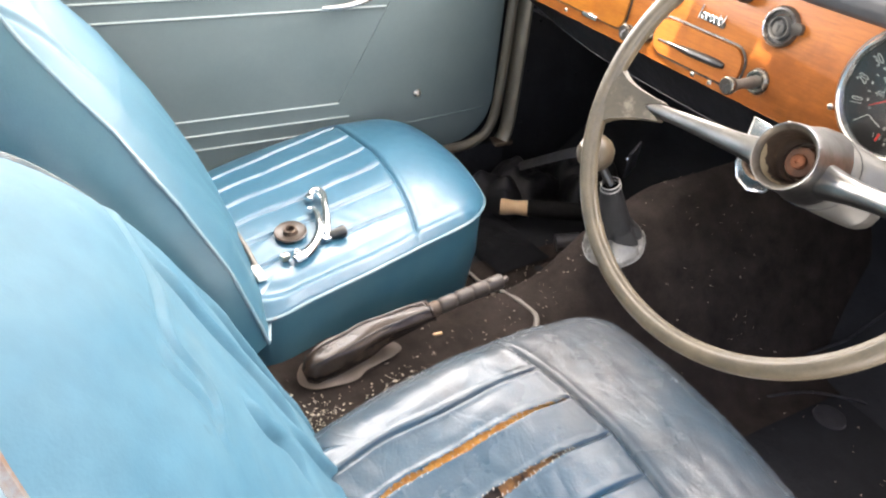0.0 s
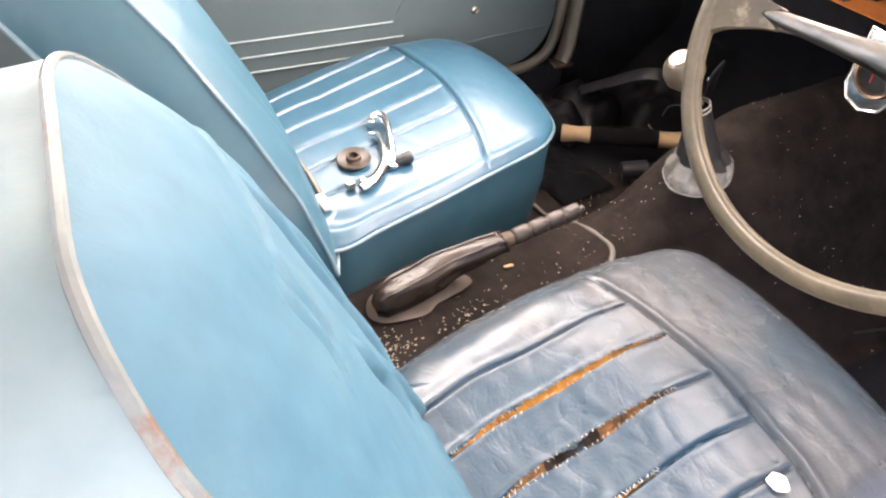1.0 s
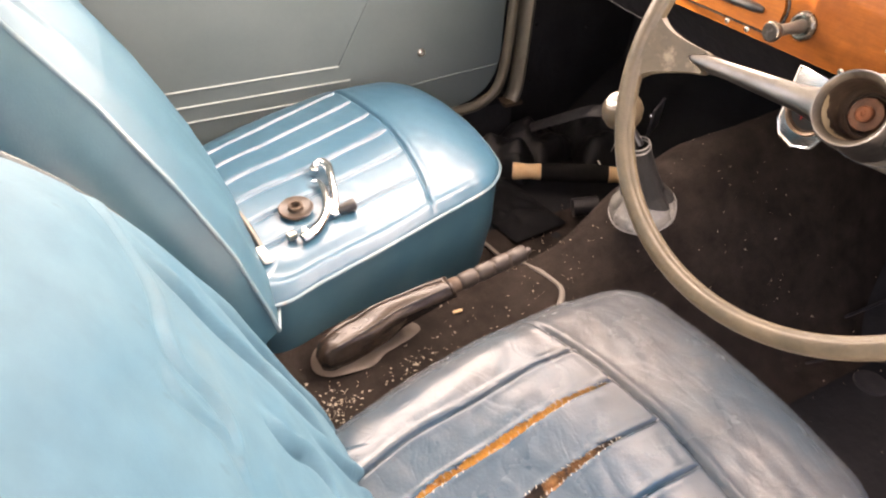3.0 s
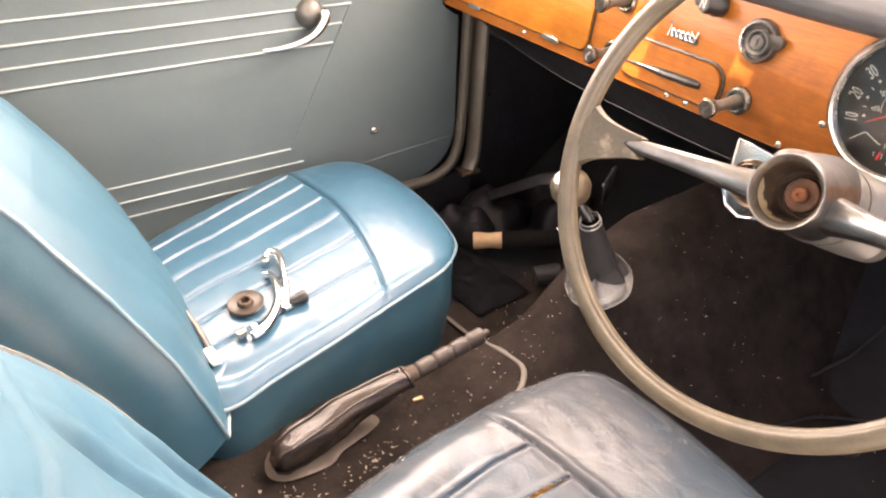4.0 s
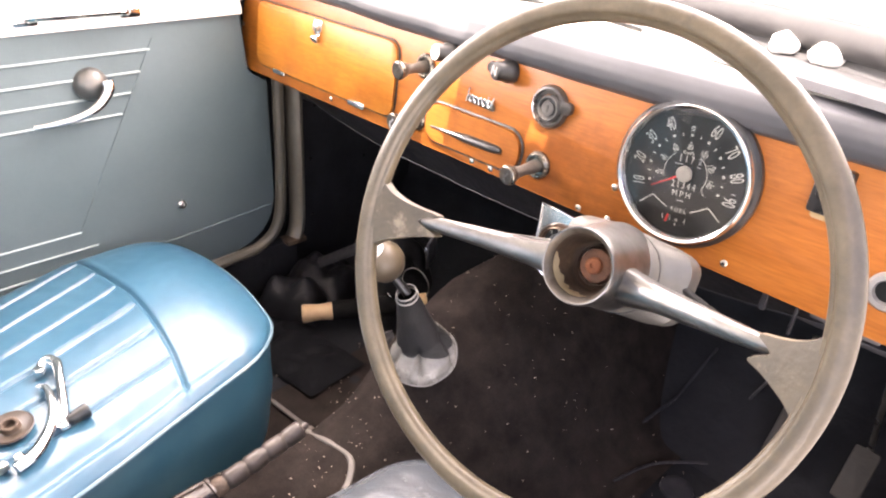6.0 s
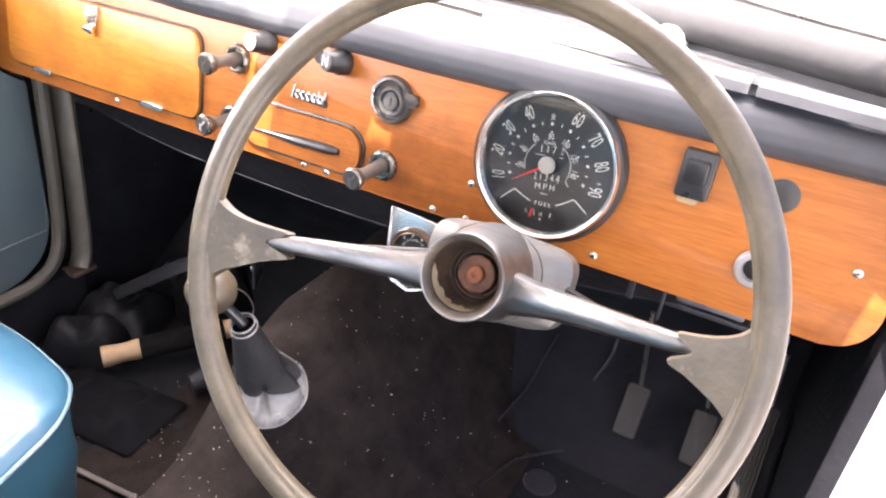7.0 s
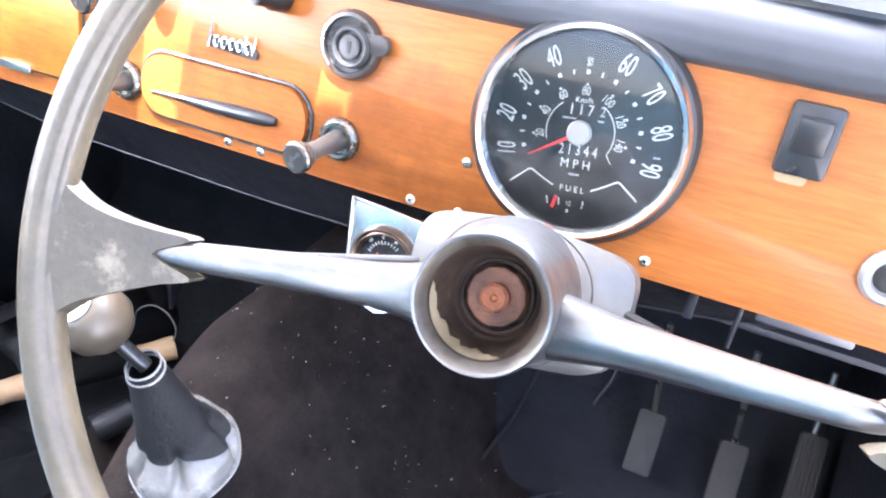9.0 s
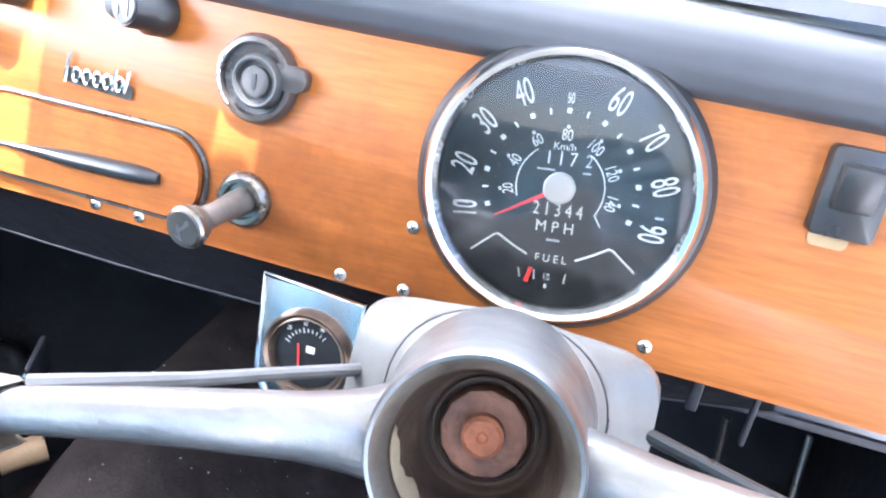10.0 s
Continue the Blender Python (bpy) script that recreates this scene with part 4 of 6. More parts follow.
part("top_panel", dash_top(), WHITE_PAINT, dash, "white painted top panel in full sun")


def ledge_y(x):
    return max(0.957 - 0.52 * x * x, 0.912 - 0.25 * (abs(x) - 0.30))


def ledge_strip(x0, x1):
    """A low finisher with a flat sloping top, bent to the screen's curve."""
    prof = [(-0.007, 0.0), (-0.007, 0.0075), (-0.005, 0.0095), (0.006, 0.0125), (0.008, 0.0115), (0.008, 0.0)]

    def fn(u, v):
        x = x0 + (x1 - x0) * v
        y, z = prof[int(round(u * len(prof))) % len(prof)]
        return (x, ledge_y(x) + y, 0.7045 + z + 0.0006 * noise.noise(Vector((x * 20, 0, 0))))
    b = sheet(fn, len(prof), 24, closed_u=True)
    bmesh.ops.holes_fill(b, edges=b.edges[:], sides=0)
    return b


vent = part("demister_vent", ledge_strip(0.145, 0.400), LEDGE, dash, "pale grey demister strip")
again(vent, dash, Matrix.Diagonal((-1, 1, 1, 1)))
part("top_finisher", ledge_strip(0.406, 0.52), LEDGE, dash, "pale grey finisher below the screen")


def trough(u, v):
    x = -0.53 + 1.06 * u
    y0, y1 = ledge_y(x) + 0.006, screen_y(x) + 0.030
    return (x, y0 + (y1 - y0) * v, 0.7105 + 0.002 * v + 0.022 * sstep(0.72, 1.0, v))


part("screen_trough", sheet(trough, 60, 16), TROUGH, dash, "grey painted trough below the windscreen")

# glovebox lid
GX, GZ = -0.325, 0.597
lid = part("glovebox_lid", slab(rounded(0.338, 0.098, 0.016), 0.004, dash_at(GX, GZ, 0.0005), 0.0012), WOOD_LID, dash, "orange veneer glovebox lid with rounded corners")
lid_gap = rounded(0.342, 0.102, 0.018, 8)
part("shadow_gap", tube([dash_at(GX, GZ, 0.0010) @ Vector((x, y, 0)) for x, y in lid_gap], 0.0012, 6, closed=True), BLACK_PLASTIC, lid, "dark gap round the lid")
hinge = part("hinge", box((0.032, 0.007, 0.004), m=dash_at(-0.427, 0.547, 0.005), bevel=0.001), CHROME, lid)
part("hinge", box((0.036, 0.007, 0.004), m=dash_at(-0.230, 0.547, 0.005), bevel=0.001), CHROME, lid)
lock = part("lock", slab([(-0.009, 0.012), (0.009, 0.012), (0.010, 0.004), (0.006, -0.010), (-0.006, -0.010), (-0.010, 0.004)], 0.003, dash_at(-0.328, 0.632, 0.0045), 0.0008), CHROME, lid, "chrome lock plate and catch")
part("lock_barrel", lathe([(0.0062, 0), (0.006, 0.005), (0.004, 0.0055), (0, 0.005)], dash_at(-0.328, 0.634, 0.007), 20), DULL_CHROME, lock)
part("catch", box((0.016, 0.010, 0.008), m=dash_at(-0.329, 0.617, 0.010) @ Matrix.Rotation(0.5, 4, "X"), bevel=0.003), CHROME, lock)


def pull_knob(x, z, length, tilt_x, tilt_z, face_mat, nut=0.0155, head=0.0125):
    """A pull control: hexagonal chrome nut, stem and a knob with a marked face."""
    out = dash_at(x, z).to_3x3() @ Vector((0, 0, 1)) + Vector((tilt_x, 0, tilt_z))
    m = frame_to(dash_at(x, z).translation, out)
    k = part("pull_knob", lathe([(head * 0.55, length - 0.013), (head * 0.8, length - 0.010), (head, length - 0.004), (head, length), (head * 0.85, length + 0.0025), (head * 0.55, length + 0.003), (0, length + 0.0025)], m, 28), KNOB_DARK, dash, "dark worn pull knob with a pale symbol")
    part("stem", lathe([(0.0078, 0.002), (0.0072, length * 0.25), (0.0060, length * 0.5), (0.0068, length - 0.011)], m, 20), STEM, k, "worn steel stem")
    part("bezel_nut", lathe([(nut * 1.08, 0), (nut * 1.08, 0.002), (nut, 0.0045), (nut * 0.86, 0.0062), (nut * 0.70, 0.0060), (nut * 0.64, 0.0030), (nut * 0.46, 0.0030)], dash_at(x, z), 28), DARK_CHROME, k, "darkened chrome bezel nut")
    for sw, sh, sx2, sy2, turn in ((0.85, 0.16, 0.05, 0.10, 0.7), (0.16, 0.75, -0.12, -0.18, 0.25), (0.45, 0.16, -0.15, -0.42, -0.5), (0.30, 0.22, 0.30, 0.38, 0.7)):
        part("knob_symbol", slab(rounded(head * sw, head * sh, 0.0005, 3), 0.0004, m @ Matrix.Translation((head * sx2, head * sy2, length + 0.0029)) @ Matrix.Rotation(turn, 4, "Z")), face_mat, k)
    part("symbol_ring", lathe([(head * 1.03, -0.003), (head * 1.03, 0.0002), (head * 0.92, 0.0014), (head * 0.84, 0.0010)], m @ Matrix.Translation((0, 0, length)), 28, caps=False), DARK_CHROME, k)
    return k


pull_knob(-0.103, 0.628, 0.044, -0.10, -0.10, ESCUTCHEON, 0.0150, 0.0112)
pull_knob(-0.108, 0.561, 0.040, -0.10, -0.08, GREY_TRIM, 0.0150, 0.0112)
pull_knob(0.0920, 0.5625, 0.050, -0.06, -0.12, ESCUTCHEON, 0.0150, 0.0108)


def tumbler(x, z, face):
    out = dash_at(x, z).to_3x3() @ Vector((0, 0, 1))
    m = frame_to(dash_at(x, z).translation, out + Vector((-0.25, 0, 0.05)))
    t = part("rotary_switch", lathe([(0.0125, 0), (0.0125, 0.010), (0.0105, 0.013), (0.0105, 0.022), (0.0095, 0.024), (0, 0.024)], m, 28), BLACK_PLASTIC, dash, "round black rotary switch with a pale face")
    part("switch_face", lathe([(0.0088, 0.0242), (0.0085, 0.0252), (0, 0.0255)], m, 24), face, t)
    if face is BLACK_PLASTIC:
        for dx, w, h, turn in ((-0.0035, 0.0012, 0.010, 0.0), (0.0035, 0.0012, 0.010, 0.0), (0.0, 0.0012, 0.0115, 0.6)):
            part("switch_mark", box((w, h, 0.0006), m=m @ Matrix.Translation((dx, 0, 0.0258)) @ Matrix.Rotation(turn, 4, "Z")), MARK, t)
    return t


tumbler(-0.062, 0.652, IVORY)
tumbler(0.0335, 0.652, BLACK_PLASTIC)
part("plug", lathe([(0.007, 0), (0.006, 0.003), (0, 0.0035)], dash_at(0.004, 0.651), 20), BLACK_PLASTIC, dash, "small black blanking plug")

# badge: plain chrome loops and strokes on a dark strip for their shadow
badge = part("badge", slab(rounded(0.046, 0.0085, 0.003, 4), 0.0012, dash_at(-0.006, 0.6075, 0.0002) @ Matrix.Rotation(-0.06, 4, "Z")), KNOB_DARK, dash, "small chrome script badge as plain shapes")
for dx in (-0.0135, -0.0065, 0.0005, 0.0072, 0.0150):
    bm_ = dash_at(-0.006 + dx, 0.6095, 0.0022) @ Matrix.Rotation(-0.06, 4, "Z")
    part("badge_loop", tube([bm_ @ Vector((0.0024 * math.cos(radians(a)) + 0.12 * 0.0042 * math.sin(radians(a)), 0.0040 * math.sin(radians(a)), 0)) for a in range(0, 360, 20)], 0.0009, 6, closed=True), CHROME, badge)
for dx, low, high in ((-0.0205, -0.0050, 0.0125), (0.0112, -0.0042, 0.0085), (0.0192, -0.0042, 0.0090)):
    bm_ = dash_at(-0.006 + dx, 0.6095, 0.0022) @ Matrix.Rotation(-0.06, 4, "Z")
    part("badge_stroke", tube([bm_ @ Vector((0.15 * y, y, 0)) for y in (low, 0.0, high)], 0.0010, 6), CHROME, badge)

# ashtray / vent flap
flap_lid = part("ashtray_flap", slab(rounded(0.154, 0.047, 0.021, 10), 0.0045, dash_at(-0.0120, 0.5660, 0.0008), 0.0015), WOOD, dash, "veneered ashtray flap with rounded end")
part("shadow_gap", tube([dash_at(-0.0120, 0.5660, 0.0008) @ Vector((x, y, 0)) for x, y in rounded(0.159, 0.052, 0.0235, 10)], 0.0017, 6, closed=True), BRONZED, flap_lid, "dark gap round the flap")
bar_path = [dash_at(-0.078 + 0.119 * i / 16, 0.5597 + 0.0036 * i / 16, 0.0052).translation for i in range(17)]
part("finger_bar", tube(bar_path, [0.0016 + 0.0052 * sstep(0, 0.62, i / 16) - 0.0030 * max(0.0, (i - 14) / 2) ** 2 for i in range(17)], 16, flat=0.8), BLACK_PLASTIC, flap_lid, "glossy black finger bar")
# thin bright tube standing in for the gloss highlight along the bar
part("bar_edge", tube([p + Vector((0, -0.0046, 0.0024)) for p in bar_path[3:9]], 0.0008, 6), DULL_CHROME, flap_lid, "bright line for the highlight on the bar")

# ignition switch
ign = part("ignition_switch", lathe([(0.0235, 0), (0.0235, 0.003), (0.0215, 0.0065), (0.0190, 0.0070), (0.0180, 0.0040), (0.0135, 0.0035)], dash_at(0.0935, 0.629), 40, caps=False), BRONZED, dash, "round dark ignition switch with a worn surround")
part("key_barrel", lathe([(0.0140, 0.002), (0.0140, 0.0085), (0.0128, 0.0105), (0.0108, 0.0105), (0.0104, 0.0075), (0.0080, 0.0075), (0.0078, 0.0100), (0.0060, 0.0108), (0, 0.0100)], dash_at(0.0965, 0.6285), 32), RUBBER, ign, "dark grey stepped lock barrel")
part("lever_tab", slab(rounded(0.030, 0.013, 0.005, 5), 0.006, dash_at(0.1085, 0.633, 0.001), 0.0015), BRONZED, ign)
part("key_slot", box((0.0022, 0.0080, 0.0012), m=dash_at(0.0965, 0.6285, 0.0108)), BLACK_PLASTIC, ign)
# chrome arc put in for light caught on the surround's left edge
part("bright_edge", tube([dash_at(0.0935, 0.629, 0.0068) @ Vector((0.0205 * math.cos(radians(a)), 0.0205 * math.sin(radians(a)), 0)) for a in range(150, 231, 8)], 0.0009, 6), CHROME, ign, "bright arc for the lit left edge of the surround")
part("barrel_ring", lathe([(0.0128, 0.0104), (0.0126, 0.0112), (0.0118, 0.0112), (0.0116, 0.0104)], dash_at(0.0965, 0.6285), 32, caps=False), ESCUTCHEON, ign)

# rocker switch and the two round fittings beyond the dial
rock = part("rocker_switch", slab(rounded(0.027, 0.040, 0.003, 4), 0.009, dash_at(0.383, 0.636, 0.0), 0.0015), BLACK_PLASTIC, dash, "black rectangular rocker switch")
part("rocker", box((0.018, 0.020, 0.009), m=dash_at(0.383, 0.639, 0.010) @ Matrix.Rotation(0.18, 4, "X"), bevel=0.002), BLACK_PLASTIC, rock)
part("tape_scrap", slab(rounded(0.017, 0.008, 0.003, 3), 0.0008, dash_at(0.381, 0.6140, 0.0004)), TAPE, rock, "scrap of clear yellowed tape")
ring = part("ring_socket", lathe([(0.0165, 0), (0.0165, 0.003), (0.0145, 0.0055), (0.0105, 0.006), (0.0095, 0.003), (0.0095, 0.0005)], dash_at(0.448, 0.5735), 36, caps=False), TERMINAL, dash, "grey ring round an empty socket")
part("socket_hole", lathe([(0.0098, 0.0007), (0, 0.0007)], dash_at(0.448, 0.5735), 28), BLACK_PLASTIC, ring)
part("blank_hole", lathe([(0.0135, 0.0006), (0.012, 0.0010), (0, 0.0010)], dash_at(0.447, 0.636), 28), BLACK_PLASTIC, dash, "dark empty instrument hole")

# screws along the lower edge
screw = part("screw", lathe([(0.0036, 0), (0.0035, 0.0008), (0.0026, 0.0016), (0.0010, 0.0020), (0, 0.0020)], dash_at(0.319, 0.541), 16), DULL_CHROME, dash)
slot_a = part("screw_slot", box((0.0042, 0.0007, 0.0004), m=dash_at(0.319, 0.541, 0.0019) @ Matrix.Rotation(0.5, 4, "Z")), BLACK_PLASTIC, screw)
slot_b = part("screw_slot", box((0.0007, 0.0042, 0.0004), m=dash_at(0.319, 0.541, 0.0019) @ Matrix.Rotation(0.5, 4, "Z")), BLACK_PLASTIC, screw)
base_at = dash_at(0.319, 0.541).translation
for x, z in ((0.154, 0.5345), (-0.006, 0.536), (0.1905, 0.571), (-0.295, 0.538), (-0.545, 0.600), (0.516, 0.594), (0.191, 0.5355), (0.0245, 0.5357)):
    another = again(screw, dash, Matrix.Translation(dash_at(x, z).translation - base_at))
    for slot_ in (slot_a, slot_b):
        cross = new("screw_slot", slot_.data)
        cross.parent = another

# speedometer
SX, SZ = 0.2600, 0.6098
spd = part("speedometer", lathe([(0.0745, 0), (0.0745, 0.006), (0.0715, 0.010), (0.069, 0.0105), (0.069, 0.002)], dash_at(SX, SZ), 72, caps=False), BLACK_PLASTIC, dash, "large round black speedometer with a fuel gauge")
part("bezel", lathe([(0.0700, 0.008), (0.0695, 0.0125), (0.067, 0.0155), (0.0645, 0.0145), (0.0628, 0.0105), (0.0622, 0.005)], dash_at(SX, SZ), 72, caps=False), CHROME, spd, "chrome bezel ring")
part("dial_face", lathe([(0.0640, 0.0035), (0, 0.0035)], dash_at(SX, SZ), 72), DIAL, spd, "black dial face")
cover = part("dial_glass", lathe([(0.0625, 0.0098), (0.045, 0.0108), (0, 0.0114)], dash_at(SX, SZ), 60), GLASS, spd, "clear dial glass")
cover.visible_shadow = False
FACE = 0.0037


def on_dial(r, deg, extra=0.0, turn=None):
    a = radians(deg)
    m = dash_at(SX, SZ, FACE + extra) @ Matrix.Translation((-r * math.sin(a), r * math.cos(a), 0))
    return m @ Matrix.Rotation(a if turn is None else radians(turn), 4, "Z")


for i, n in enumerate((10, 20, 30, 40, 50, 60, 70, 80, 90)):
    deg = 110 - 27.5 * i
    text("numeral", str(n), 0.0185 if n != 50 else 0.0075, on_dial(0.0500 if n != 50 else 0.0440, deg, turn=deg * 0.86), MARK, spd, sx=0.50)
    part("tick", box((0.0024, 0.0026, 0.0003), m=on_dial(0.0382, deg)), MARK, spd)
for i in range(17):
    deg = 110 - 27.5 * i / 2
    if i % 2:
        part("tick", box((0.0010, 0.0032, 0.0003), m=on_dial(0.0382, deg)), MARK, spd)
for i, n in enumerate((20, 40, 60, 80, 100, 120, 140)):
    deg = 98 - 33 * i
    text("numeral", str(n), 0.0080, on_dial(0.0262, deg), MARK, spd, sx=0.7)
    part("tick", box((0.0016, 0.0016, 0.0003), m=on_dial(0.0305, deg)), MARK, spd)
for a0, a1 in ((108, 36), (-36, -122)):
    path = [on_dial(0.0222, a0 + (a1 - a0) * i / 20).translation for i in range(21)]
    if a1 < -100:
        path.append(on_dial(0.0285, a1 - 6).translation)
    part("dial_arc", tube(path, 0.00035, 5), MARK, spd)
text("lettering", "Km/h", 0.0052, on_dial(0.0205, 0), MARK, spd)
text("trip_counter", "1 1 7", 0.0098, dash_at(SX - 0.001, SZ + 0.0142, FACE), MARK, spd, sx=0.8)
text("trip_wheel", "2", 0.0090, dash_at(SX + 0.0128, SZ + 0.0142, FACE), GREY_TRIM, spd, sx=0.8)
text("odometer", "2 1 3 4 4", 0.0098, dash_at(SX + 0.0005, SZ - 0.0118, FACE), MARK, spd, sx=0.72)
text("lettering", "M P H", 0.0082, dash_at(SX, SZ - 0.0208, FACE), MARK, spd, sx=0.95)
text("lettering", "F U E L", 0.0058, dash_at(SX, SZ - 0.0375, FACE), MARK, spd, sx=0.95)
for w, h, dx, dz in ((0.007, 0.0012, 0, -0.0275), (0.0085, 0.0012, -0.0500, -0.0138), (0.004, 0.0012, 0.050, -0.009), (0.009, 0.0009, -0.008, 0.0085), (0.004, 0.0009, 0.0125, 0.0085)):
    part("small_print", box((w, h, 0.0003), m=dash_at(SX + dx, SZ + dz, FACE)), GREY_TRIM, spd)
for s in (-1, 1):
    part("fuel_line", tube([dash_at(SX + s * x, SZ + z, FACE).translation for x, z in ((0.0425, -0.0385), (0.0305, -0.0285), (0.0285, -0.0280), (0.020, -0.0330), (0.0125, -0.0366))], 0.0006, 5), MARK, spd)
part("fuel_needle", box((0.0022, 0.0085, 0.0004), m=dash_at(SX - 0.0105, SZ - 0.0475, FACE + 0.0004) @ Matrix.Rotation(-0.25, 4, "Z")), RED, spd)
text("numeral", "1/2", 0.0048, dash_at(SX - 0.001, SZ - 0.0475, FACE), MARK, spd, sx=0.6)
part("fuel_mark", box((0.0014, 0.0024, 0.0003), m=dash_at(SX - 0.001, SZ - 0.0525, FACE)), MARK, spd)
for x in (-0.0155, -0.0075, 0.0085):
    part("fuel_mark", box((0.0007, 0.0052, 0.0003), m=dash_at(SX + x, SZ - 0.047, FACE) @ Matrix.Rotation(x * -12, 4, "Z")), MARK, spd)
needle = part("needle", slab([(-0.0011, 0.006), (0.0011, 0.006), (0.0003, 0.0365), (-0.0003, 0.0365)], 0.0005, on_dial(0.0, 120, 0.002)), RED, spd, "red pointer")
part("needle_boss", lathe([(0.0080, 0.0010), (0.0080, 0.0028), (0.0072, 0.0034), (0, 0.0036)], dash_at(SX, SZ, FACE), 36), SILVER, spd, "silver centre boss")

# the whole instrument drawn to its true diameter, sitting a little turned in its hole
shrink = dash_at(SX, SZ) @ Matrix.Rotation(radians(5.8), 4, "Z") @ Matrix.Diagonal((0.955, 0.955, 1, 1)) @ dash_at(SX, SZ).inverted()
for me in {o.data for o in [spd] + list(spd.children)}:
    me.transform(shrink)

# under the dashboard
under = thing("under_dash_tray", (0, 0.92, 0.46), "black fibreboard tray hanging under the dashboard", "tray")


def tray_skin(u, v):
    x = -0.50 + 1.0 * u
    drop = 0.066 * (1 - (abs(x + 0.02) / 0.56) ** 3)
    return (x, 0.885 + 0.035 * v + 0.004 * noise.noise(Vector((x * 6, v, 0))), 0.532 - drop * v)


b_tray = sheet(tray_skin, 60, 10)
bmesh.ops.solidify(b_tray, geom=b_tray.faces[:], thickness=0.003)
part("tray_skin", b_tray, BLACK_SHEET, under)
part("tray_lip", tube([Vector(tray_skin(i / 40, 1.0)) for i in range(41)], 0.0009, 6), BLACK_SHEET, under, "thin grey lip")
part("tray_floor", box((1.0, 0.30, 0.006), (0, 1.10, 0.475), 0.001), BLACK_SHEET, under)
brk = part("bracket", box((0.006, 0.004, 0.030), (0.355, 0.895, 0.512), 0.001), BLACK_SHEET, under, "small grey steel bracket")
part("bracket", box((0.060, 0.004, 0.014), (0.425, 0.900, 0.515), 0.002), GREY_METAL, under, "pale grey steel strip")
part("bracket", box((0.003, 0.004, 0.045), (0.385, 0.893, 0.508), 0.0008), BLACK_SHEET, under)

# auxiliary gauge
gauge = thing("oil_gauge", (0.140, 0.868, 0.485), "small round oil gauge in a chrome shield-shaped bracket", "gauge")


def gm(dx, dz, off=0.0):
    return dash_at(0.141 + dx, 0.484 + dz, off)


shield = [(-0.030, 0.040), (0.031, 0.038), (0.029, -0.020), (0.022, -0.036), (0.0, -0.044), (-0.020, -0.038), (-0.030, -0.022)]
part("shield_plate", slab(shield, 0.003, gm(0, 0, 0.0), 0.0008), POLISHED, gauge, "polished shield-shaped plate")
part("shield_edge", tube([gm(x, y, 0.0025).translation for x, y in shield], 0.0020, 8, closed=True), CHROME, gauge, "chrome edge")
part("gauge_bezel", lathe([(0.0275, 0.002), (0.0275, 0.007), (0.0255, 0.010), (0.0235, 0.0085), (0.0225, 0.009), (0.021, 0.0065), (0.0208, 0.004)], gm(0.0025, 0.0), 48, caps=False), COPPER, gauge, "tarnished copper bezel")
part("gauge_face", lathe([(0.0215, 0.0045), (0, 0.0045)], gm(0.0025, 0.0), 40), DIAL, gauge)
for i in range(11):
    a = radians(70 - 10.5 * i)
    part("gauge_tick", box((0.0006, 0.0032 if i % 5 == 0 else 0.0022, 0.0003), m=gm(0.0025, 0.0, 0.0047) @ Matrix.Rotation(a, 4, "Z") @ Matrix.Translation((0, 0.0145, 0))), MARK, gauge)
for i, n in enumerate(("20", "40", "60")):
    a = radians(45 - 33 * i)
    text("numeral", n, 0.0042, gm(0.0025 - 0.0190 * math.sin(a), 0.0186 * math.cos(a), 0.0047), MARK, gauge, sx=0.7)
part("gauge_mark", box((0.0052, 0.0042, 0.0003), m=gm(0.0035, 0.003, 0.0047)), MARK, gauge)
part("gauge_needle", box((0.0010, 0.0165, 0.0004), m=gm(-0.003, -0.003, 0.0055) @ Matrix.Rotation(0.12, 4, "Z")), RED, gauge, "red pointer")

# ---- steering wheel ----
WC = Vector((0.2735, 0.6563, 0.5930))
WTILT, WYAW = radians(21.84), radians(3.6)
WN = Vector((math.sin(WYAW) * math.cos(WTILT), -math.cos(WYAW) * math.cos(WTILT), math.sin(WTILT)))
WX = Vector((0, 0, 1)).cross(WN).normalized()
WU = WN.cross(WX)
SPIN_L, SPIN_R = 6.0, 2.2  # the left and the right spoke stand at slightly different angles
DISH = 0.028  # how far hub and spokes lie behind the rim


def wheel_at(r, deg, back=0.0):
    """A place on the wheel: radius, degrees anticlockwise from its right, metres behind the rim's plane."""
    a = radians(deg)
    return WC + WX * (r * math.cos(a)) + WU * (r * math.sin(a)) - WN * back


wheel = thing("steering_wheel", WC, "worn grey-beige two-spoke steering wheel with alloy spokes and an open hub", "steering wheel")
R0, R1 = 0.1903, 0.0096


def rim_skin(u, v):
    """The rim's round section with a shallow groove moulded along its inner driver-facing side."""
    a, phi = 2 * math.pi * v, 2 * math.pi * u
    outward = WX * math.cos(a) + WU * math.sin(a)
    d = (phi - radians(138) + math.pi) % (2 * math.pi) - math.pi
    r = R1 * (1 - 0.13 * math.exp(-(d / 0.16) ** 2) + 0.03 * math.exp(-((abs(d) - 0.36) / 0.16) ** 2) + 0.008 * noise.noise(Vector((a * 9, phi * 2, 0))))
    return WC + outward * (R0 + r * math.cos(phi)) + WN * (r * math.sin(phi))


part("rim", sheet(rim_skin, 40, 241, closed_u=True), RIM, wheel, "worn grey-beige plastic rim with a moulded groove", smooth=60)


